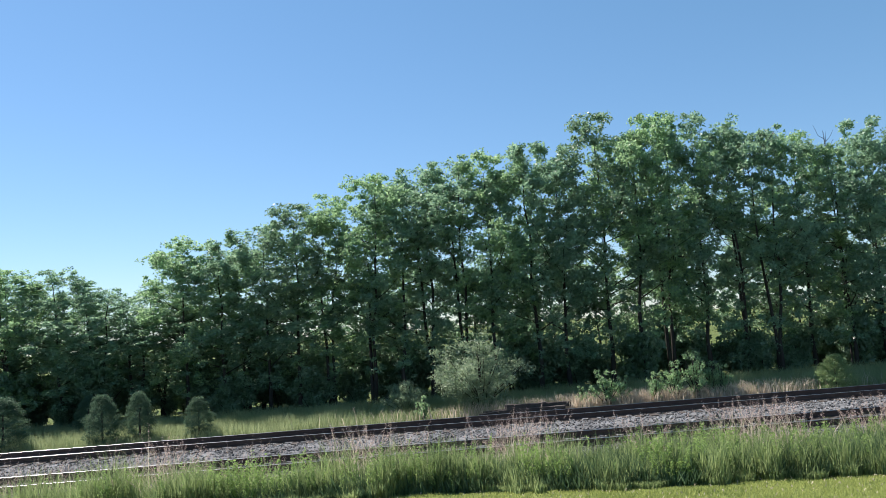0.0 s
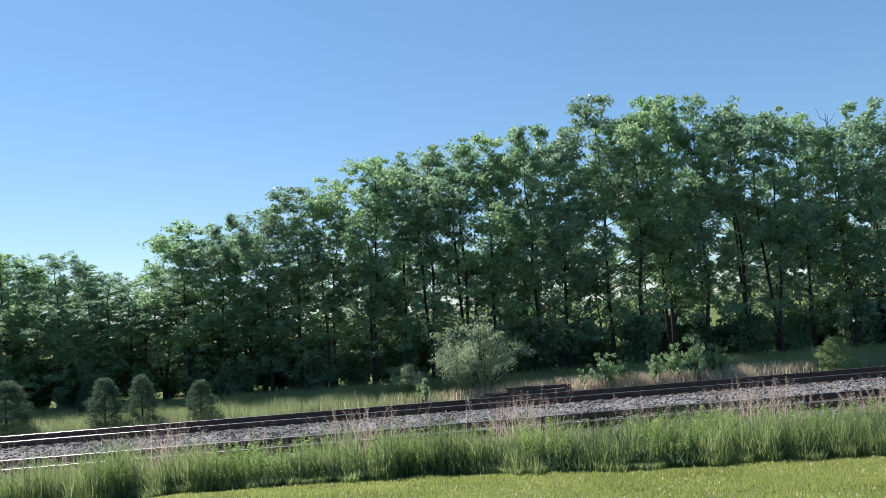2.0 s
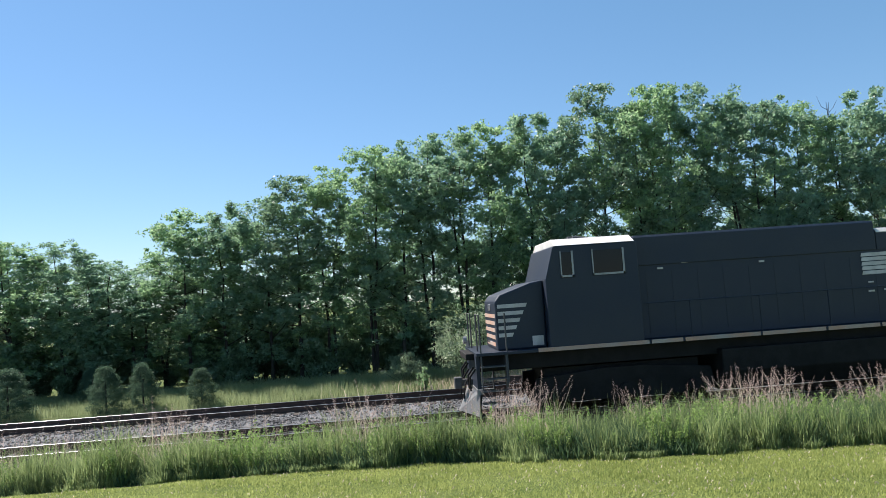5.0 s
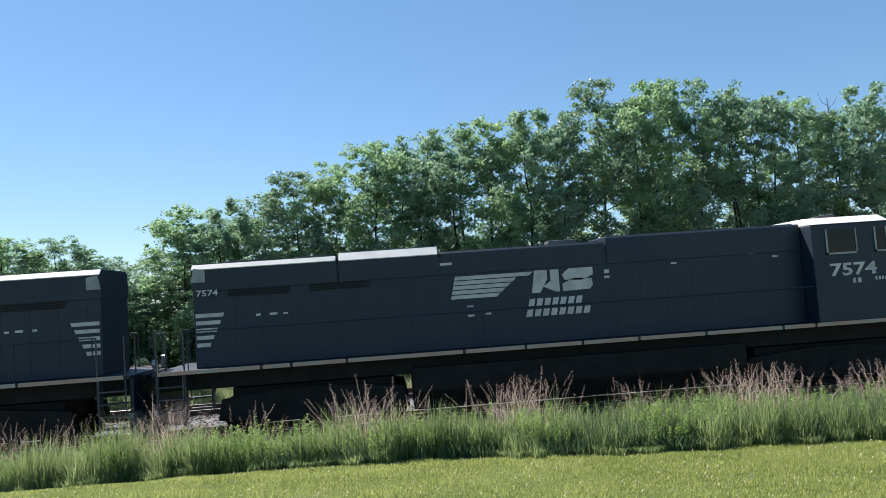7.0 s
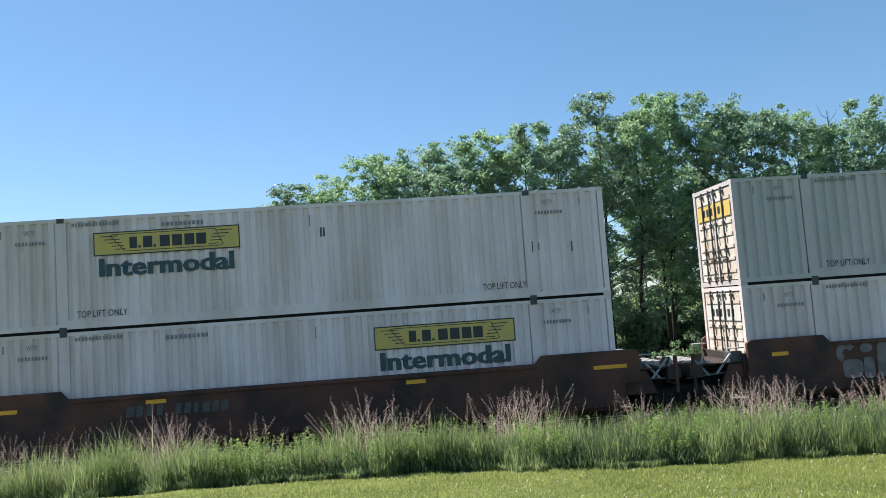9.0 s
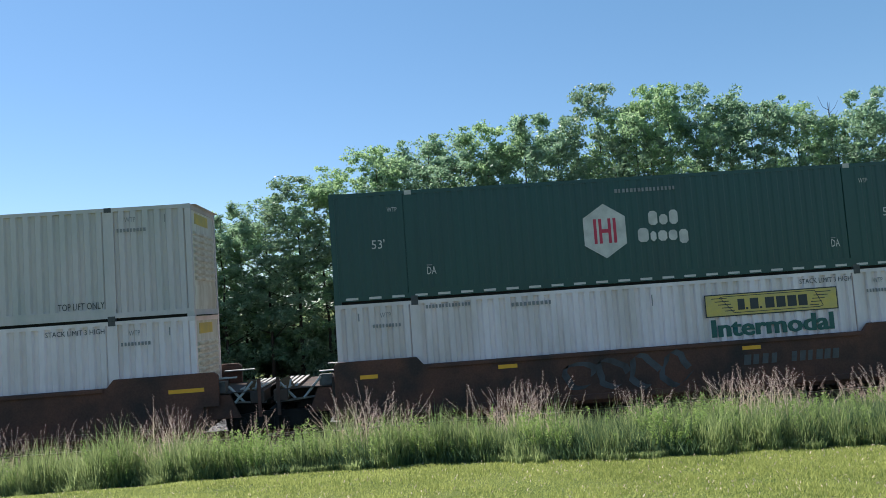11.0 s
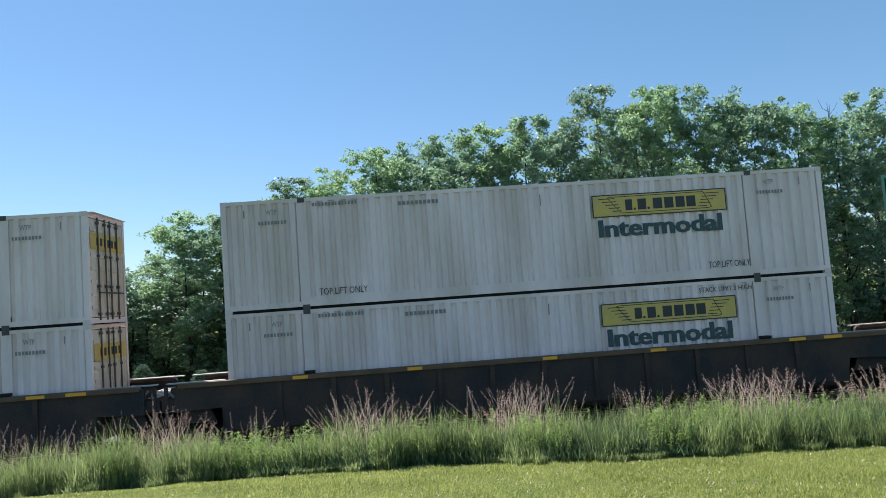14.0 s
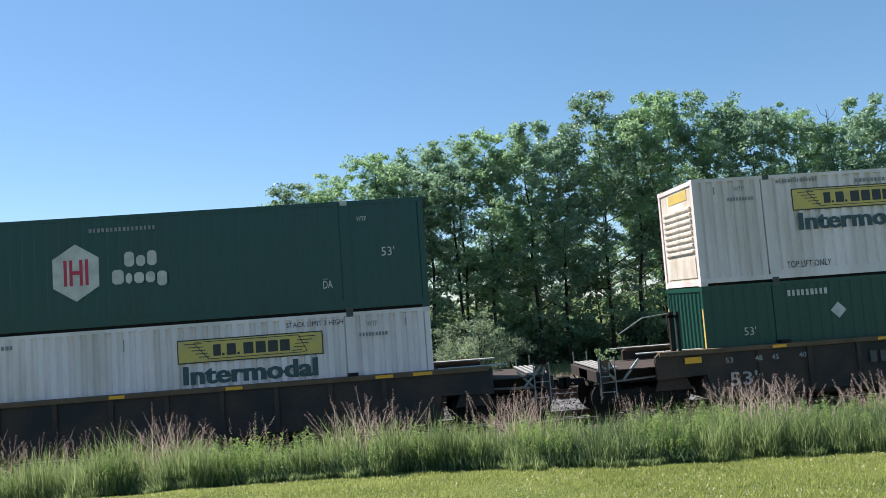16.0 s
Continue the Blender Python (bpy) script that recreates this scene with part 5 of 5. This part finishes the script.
ride(locomotive("black diesel locomotive running long hood first", 21.85, 0.95, [(0.93, 4.7, 4.44, 0.985, 0.11), (4.75, 7.4, 4.52, 0.985, 0.2), (7.45, 11.9, 4.36, 0.97, 0.0), (11.95, 17.38, 4.48, 0.985, 0.0)], "7574", -1, 7.78), -36.77)
ride(locomotive("black diesel locomotive leading the train cab first", 21.85, 0.85, [(0.83, 5.5, 4.50, 0.985, 0.12), (5.6, 6.6, 4.40, 0.97, 0.08), (6.7, 10.45, 4.34, 0.97, 0.10), (10.5, 17.3, 4.56, 0.985, 0.0)], "", 1, 10.95), -37.3, 0.0, 180)


# ---- grass and weeds ----
def blades(rng, x, y, z, h, w, lean):
    """Bent blades, three triangles each."""
    n = len(x)
    a = rng.uniform(0, math.tau, n)
    c, s = np.cos(a), np.sin(a)
    b = rng.uniform(0, math.tau, n)
    lx, ly = np.cos(b) * lean * h, np.sin(b) * lean * h
    base = np.stack([x, y, z], 1)
    side = np.stack([c * w, s * w, np.zeros(n)], 1)
    mid = base + np.stack([lx * 0.35, ly * 0.35, h * 0.58], 1)
    tip = base + np.stack([lx, ly, h * (1 - 0.35 * lean)], 1)
    v = np.stack([base - side, base + side, mid - side * 0.8, mid + side * 0.8, tip], 1).reshape(-1, 3)
    k = (np.arange(n) * 5)[:, None, None]
    f = (np.array([(0, 1, 3), (0, 3, 2), (2, 3, 4)])[None] + k).reshape(-1, 3)
    return v, f


def spears(rng, x, y, z, h, w, lean):
    """Straight short blades, one triangle each."""
    n = len(x)
    a, b = rng.uniform(0, math.tau, n), rng.uniform(0, math.tau, n)
    base = np.stack([x, y, z], 1)
    side = np.stack([np.cos(a) * w, np.sin(a) * w, np.zeros(n)], 1)
    tip = base + np.stack([np.cos(b) * lean * h, np.sin(b) * lean * h, h], 1)
    v = np.stack([base - side, base + side, tip], 1).reshape(-1, 3)
    return v, np.arange(n * 3).reshape(-1, 3)


def gz(x, y):
    return np.array([ground_z(p, q) for p, q in zip(x, y)])


def stuff(name, label, category, v, f, m):
    return tagged(new(name, tri_mesh(name, v, f, m)), label, category, kind="stuff")


def make_grass():
    rng = np.random.default_rng(77)
    # tall strip along the ditch
    n = 116000
    x = rng.uniform(-12, 12.5, n)
    edge = np.array([grass_edge(q) - 0.30 * noise.noise((q * 1.5, 0.5, 6.0)) - 0.22 * noise.noise((q * 5.0, 0.5, 7.0)) for q in x])
    y = edge + rng.uniform(0, 1, n) ** 1.9 * (16.4 - edge)
    patch = np.array([noise.noise((p * 0.9, q * 0.9, 3.0)) + 0.7 * noise.noise((p * 2.6, q * 2.2, 8.0)) for p, q in zip(x, y)])
    near = np.clip((y - edge + 0.12 * patch) / 0.22, 0.3, 1)
    h = rng.uniform(0.35, 1.0, n) * (0.76 + 0.66 * patch) * near * np.interp(x, [-9, -4, 0, 3, 9], [1.22, 1.15, 1.0, 0.86, 0.78])
    h = np.maximum(h, 0.12)
    v, f = blades(rng, x, y, gz(x, y), h, rng.uniform(0.003, 0.0075, n), rng.uniform(0.03, 0.5, n))
    stuff("tall_grass", "tall uncut green grass along the ditch", "grass", v, f, M_GRASS)
    # broad leaves low in the strip; their dark green stands in for shade
    n = 75000
    x = rng.uniform(-11, 12, n)
    edge = np.array([grass_edge(q) for q in x])
    y = edge + 0.05 + rng.uniform(0, 1, n) ** 1.2 * 1.9
    v, f = spears(rng, x, y, gz(x, y), rng.uniform(0.14, 0.5, n) * np.clip((y - edge) / 0.3, 0.5, 1), rng.uniform(0.012, 0.024, n), rng.uniform(0.2, 0.8, n))
    stuff("broad_leaves", "broad leaves low in the tall grass, shade put into their dark green", "weed", v, f, M_FORB)
    # straw stems with seed heads
    n = 7000
    x = rng.uniform(-13, 15, n)
    edge = np.array([grass_edge(q) for q in x])
    y = edge + 0.5 + rng.uniform(0, 1, n) * 2.6
    patch = np.array([noise.noise((p * 0.8, 5.0, 1.0)) for p in x])
    keep = rng.uniform(0, 1, n) < 0.34 + 1.6 * patch
    x, y, patch = x[keep], y[keep], patch[keep]
    n = len(x)
    h = rng.uniform(0.55, 1.3, n) * (1 + 0.2 * patch) * np.interp(x, [-7, -3, 0, 4, 9], [1.3, 1.15, 1.08, 0.90, 0.76])
    z = gz(x, y)
    v, f = blades(rng, x, y, z, h, np.full(n, 0.0034), rng.uniform(0.05, 0.5, n))
    stuff("grass_stems", "dry straw-coloured stems among the tall grass", "grass", v, f, M_STRAW)
    tip = v.reshape(-1, 5, 3)[:, 4]
    mid = v.reshape(-1, 5, 3)[:, 2]
    cs = np.concatenate([tip + (mid - tip) * q for q in np.linspace(0.0, 0.5, 12)])
    v2, f2 = leaf_tris(rng, cs, 3, np.full(len(cs), 0.022), 0.0065, 0.0)
    stuff("seed_heads", "pinkish-tan feathery grass seed heads", "grass", v2, f2, M_DRY)
    # mown lawn
    n = 220000
    x, u = rng.uniform(-8, 9, n), rng.uniform(0, 1, n)
    edge = np.array([grass_edge(q) for q in x]) + 0.15
    y = 6.3 + u ** 0.85 * (edge - 6.3)
    v, f = spears(rng, x, y, gz(x, y), rng.uniform(0.015, 0.045, n) * (1 + 0.9 * np.array([noise.noise((p * 1.3, q * 1.9, 2.0)) for p, q in zip(x, y)])), rng.uniform(0.004, 0.009, n), rng.uniform(0.2, 0.9, n))
    stuff("lawn_grass", "mown sunlit yellow-green lawn", "lawn", v, f, M_LAWN)
    # field grass beyond the tracks
    n = 150000
    x, y = rng.uniform(-21, 26, n), rng.uniform(29.3, 36.5, n)
    h = rng.uniform(0.2, 0.62, n) * (1 + 0.5 * np.array([noise.noise((p * 0.5, q * 0.9, 4.0)) for p, q in zip(x, y)]))
    v, f = spears(rng, x, y, gz(x, y), h, rng.uniform(0.008, 0.016, n), rng.uniform(0.1, 0.7, n))
    stuff("field_grass", "rough pale green grass at the foot of the wood", "grass", v, f, M_FIELD)
    n = 9000
    x, y = rng.normal(9.5, 3.4, n), rng.uniform(28.8, 30.2, n)
    h = rng.uniform(0.3, 0.85, n)
    v, f = blades(rng, x, y, gz(x, y), h, rng.uniform(0.008, 0.016, n), rng.uniform(0.1, 0.6, n))
    stuff("dry_grass", "dry straw-coloured grass beside the ballast", "grass", v, f, M_STRAW)
    # leafy weeds that stand over the grass
    n = 5200
    x = rng.uniform(-10, 11, n)
    patch = np.array([noise.noise((p * 0.55, 2.0, 9.0)) + 0.6 * noise.noise((p * 1.7, 4.0, 9.0)) for p in x])
    x = x[rng.uniform(0, 1, n) < 0.38 + 1.5 * patch]
    n = len(x)
    edge = np.array([grass_edge(q) for q in x])
    y = edge + 0.12 + rng.uniform(0, 1, n) ** 1.4 * 2.2
    h = rng.uniform(0.3, 0.82, n) * np.interp(x, [-9, -3, 0, 3, 9], [1.2, 1.1, 0.98, 0.86, 0.78]) * (1 + 0.25 * rng.uniform(0, 1, n) ** 6)
    z = gz(x, y)
    v, f = blades(rng, x, y, z, h, np.full(n, 0.006), rng.uniform(0.02, 0.2, n))
    stuff("weed_stems", "green weed stems in the tall grass", "weed", v, f, M_GRASS)
    base, tip = v.reshape(-1, 5, 3)[:, 0], v.reshape(-1, 5, 3)[:, 4]
    cs = np.concatenate([base + (tip - base) * q for q in np.linspace(0.35, 0.99, 13)])
    v2, f2 = leaf_tris(rng, cs, 4, np.full(len(cs), 0.038), 0.018, 0.3)
    stuff("weed_leaves", "lime-green leaves of tall weeds", "weed", v2, f2, M_WEED)
    # bleached clippings and clover flecks on the lawn
    n = 1800
    x = rng.uniform(-8, 9, n)
    edge = np.array([grass_edge(q) for q in x])
    y = 6.3 + rng.uniform(0, 1, n) ** 0.85 * (edge - 6.3)
    v, f = blades(rng, x, y, gz(x, y) + 0.02, rng.uniform(0.02, 0.05, n), rng.uniform(0.004, 0.008, n), rng.uniform(0.5, 1.4, n))
    stuff("lawn_clippings", "bleached straw clippings on the mown lawn", "lawn", v, f, M_STRAW)


make_grass()

# ---- shrubs beyond the tracks ----
OLIVE = make_bush("silvery_shrub", "grey-green bushy shrub beside the tracks", 41, 3.0, 1.7, M_OLIVE, 210, 96, 0.034, 34, (0.10, 0.27))
OLIVE.matrix_basis = pose(3.35, 30.6, -0.47) @ Matrix.Diagonal((1.28, 1.2, 1.17, 1))
copy_thing(OLIVE, pose(0.2, 31.5, -0.47, 0, 0, 70) @ Matrix.Diagonal((0.55, 0.5, 0.52, 1)))
SAP = make_bush("sapling", "light green leafy sapling beside the tracks", 42, 2.0, 0.75, M_LEAF2, 60, 34, 0.04, 12, (0.12, 0.24))
SAP.matrix_basis = pose(8.15, 29.1, -0.47)
for x, y, s, r in ((7.2, 29.2, 0.55, 300), (8.8, 29.3, 0.7, 150), (10.1, 29.1, 0.75, 40), (10.9, 29.2, 0.95, 110), (11.75, 29.1, 1.1, 200), (12.5, 29.4, 0.9, 320), (13.0, 29.5, 0.8, 20), (0.9, 29.4, 0.6, 80)):
    copy_thing(SAP, pose(x, y, -0.47, 0, 0, r) @ Matrix.Diagonal((s * 0.8, s * 0.8, s * 1.15, 1)))


def make_juniper(seed, h, r, label, leaf):
    """Upright evergreen: short stem, many small sprays inside an egg-shaped outline."""
    rnd, rng = random.Random(seed), np.random.default_rng(seed)
    n = 420
    q = rng.uniform(0.02, 0.98, n)
    w = rng.uniform(0, math.tau, n)
    prof = r * np.sin(np.pi * np.clip(q * 0.7 + 0.27, 0, 1)) ** 0.75
    d = prof * np.sqrt(rng.uniform(0.25, 1, n)) * rng.uniform(0.82, 1.12, n)
    d *= 1 + 0.06 * np.sin(3 * w + 9 * q) + 0.04 * np.sin(7 * w - 14 * q)
    c = np.stack([np.cos(w) * d, np.sin(w) * d, q * h], 1)
    v, f = leaf_tris(rng, c, 60, rng.uniform(0.08, 0.2, n), 0.02, 0.5)
    t = thing("juniper", label, "evergreen shrub", "junipers beside the tracks")
    part("stem", Geo().tube([(0, 0, -0.1), (0, 0, h * 0.7)], [0.06, 0.02], 6), M_BARK, t)
    part("foliage", tri_mesh("foliage", v, f, leaf), leaf, t)
    return t


JUN = make_juniper(51, 2.1, 0.72, "dark rounded evergreen shrub in long grass", M_NEEDLE)
JUN.matrix_basis = pose(-11.5, 30.0, -0.47) @ Matrix.Diagonal((0.95, 0.95, 0.95, 1))
copy_thing(JUN, pose(-10.15, 30.2, -0.47, 0, 0, 90) @ Matrix.Diagonal((0.9, 0.9, 1.0, 1)))
copy_thing(JUN, pose(-7.9, 30.2, -0.47, 0, 0, 190) @ Matrix.Diagonal((0.85, 0.85, 0.82, 1)))
copy_thing(JUN, pose(-15.2, 30.0, -0.47, 0, 0, 250) @ Matrix.Diagonal((1.35, 1.35, 1.08, 1)))
copy_thing(JUN, pose(-13.4, 33.5, -0.47, 0, 0, 250) @ Matrix.Diagonal((0.9, 0.9, 0.9, 1)))
CONE = make_juniper(52, 1.5, 0.72, "pale green young conifer beside the tracks", M_NEEDLE2)
CONE.matrix_basis = pose(17.4, 28.9, -0.47)

def make_bare(seed, h):
    """Leafless sapling: a thin stem with fine upright twigs."""
    rnd, g = random.Random(seed), Geo()
    g.tube([(0, 0, -0.1), (0.1, 0, h * 0.5), (0.0, 0.05, h)], [0.06, 0.04, 0.008], 6)
    for _ in range(22):
        z = h * rnd.uniform(0.62, 0.97)
        w = rnd.uniform(0, math.tau)
        e = Vector((math.cos(w) * 0.5, math.sin(w) * 0.5, z + rnd.uniform(0.3, 0.9)))
        g.tube([(0.03, 0.02, z), (e.x * 0.6, e.y * 0.6, z + 0.25), e], [0.016, 0.011, 0.005], 4)
    t = thing("bare_tree", "leafless grey dead sapling above the wood", "dead tree")
    part("trunk", g, M_BARK, t)
    return t


make_bare(61, 12.7).matrix_basis = pose(23.4, 37.2, -0.47)

# ---- old ties dumped beyond the second track ----
OLD = Geo().box(-1.3, 1.3, -0.115, 0.115, -0.09, 0.09).mesh("old_tie", M_TIE)
for x, y, z, ry, rz in ((4.3, 28.6, -0.12, -6, 4), (4.5, 28.9, -0.14, -4, -8), (5.3, 28.7, -0.02, 2, 10), (5.0, 28.5, -0.16, 0, 2)):
    tagged(new("old_tie", OLD), "weathered dark timber tie dumped on ballast", "timber tie", "dumped ties").matrix_basis = pose(x, y, z, 0, ry, rz)


# ---- what moves ----
def motions():
    for ob, u, z, turn in MOVING:
        walk(ob, [(t, pose(u + SPEED * (9.0 - t), YC, z, 0, 0, turn)) for t in range(0, 17)])
    turned = {ob: turn for ob, u, z, turn in MOVING}
    for w, dx, r in WHEELS:
        s = 1 if turned[w.parent.parent] else -1
        walk(w, [(k / FPS, pose(dx, 0, r, 0, math.degrees(s * SPEED * k / FPS / r), 0)) for k in range(0, 481)])


motions()
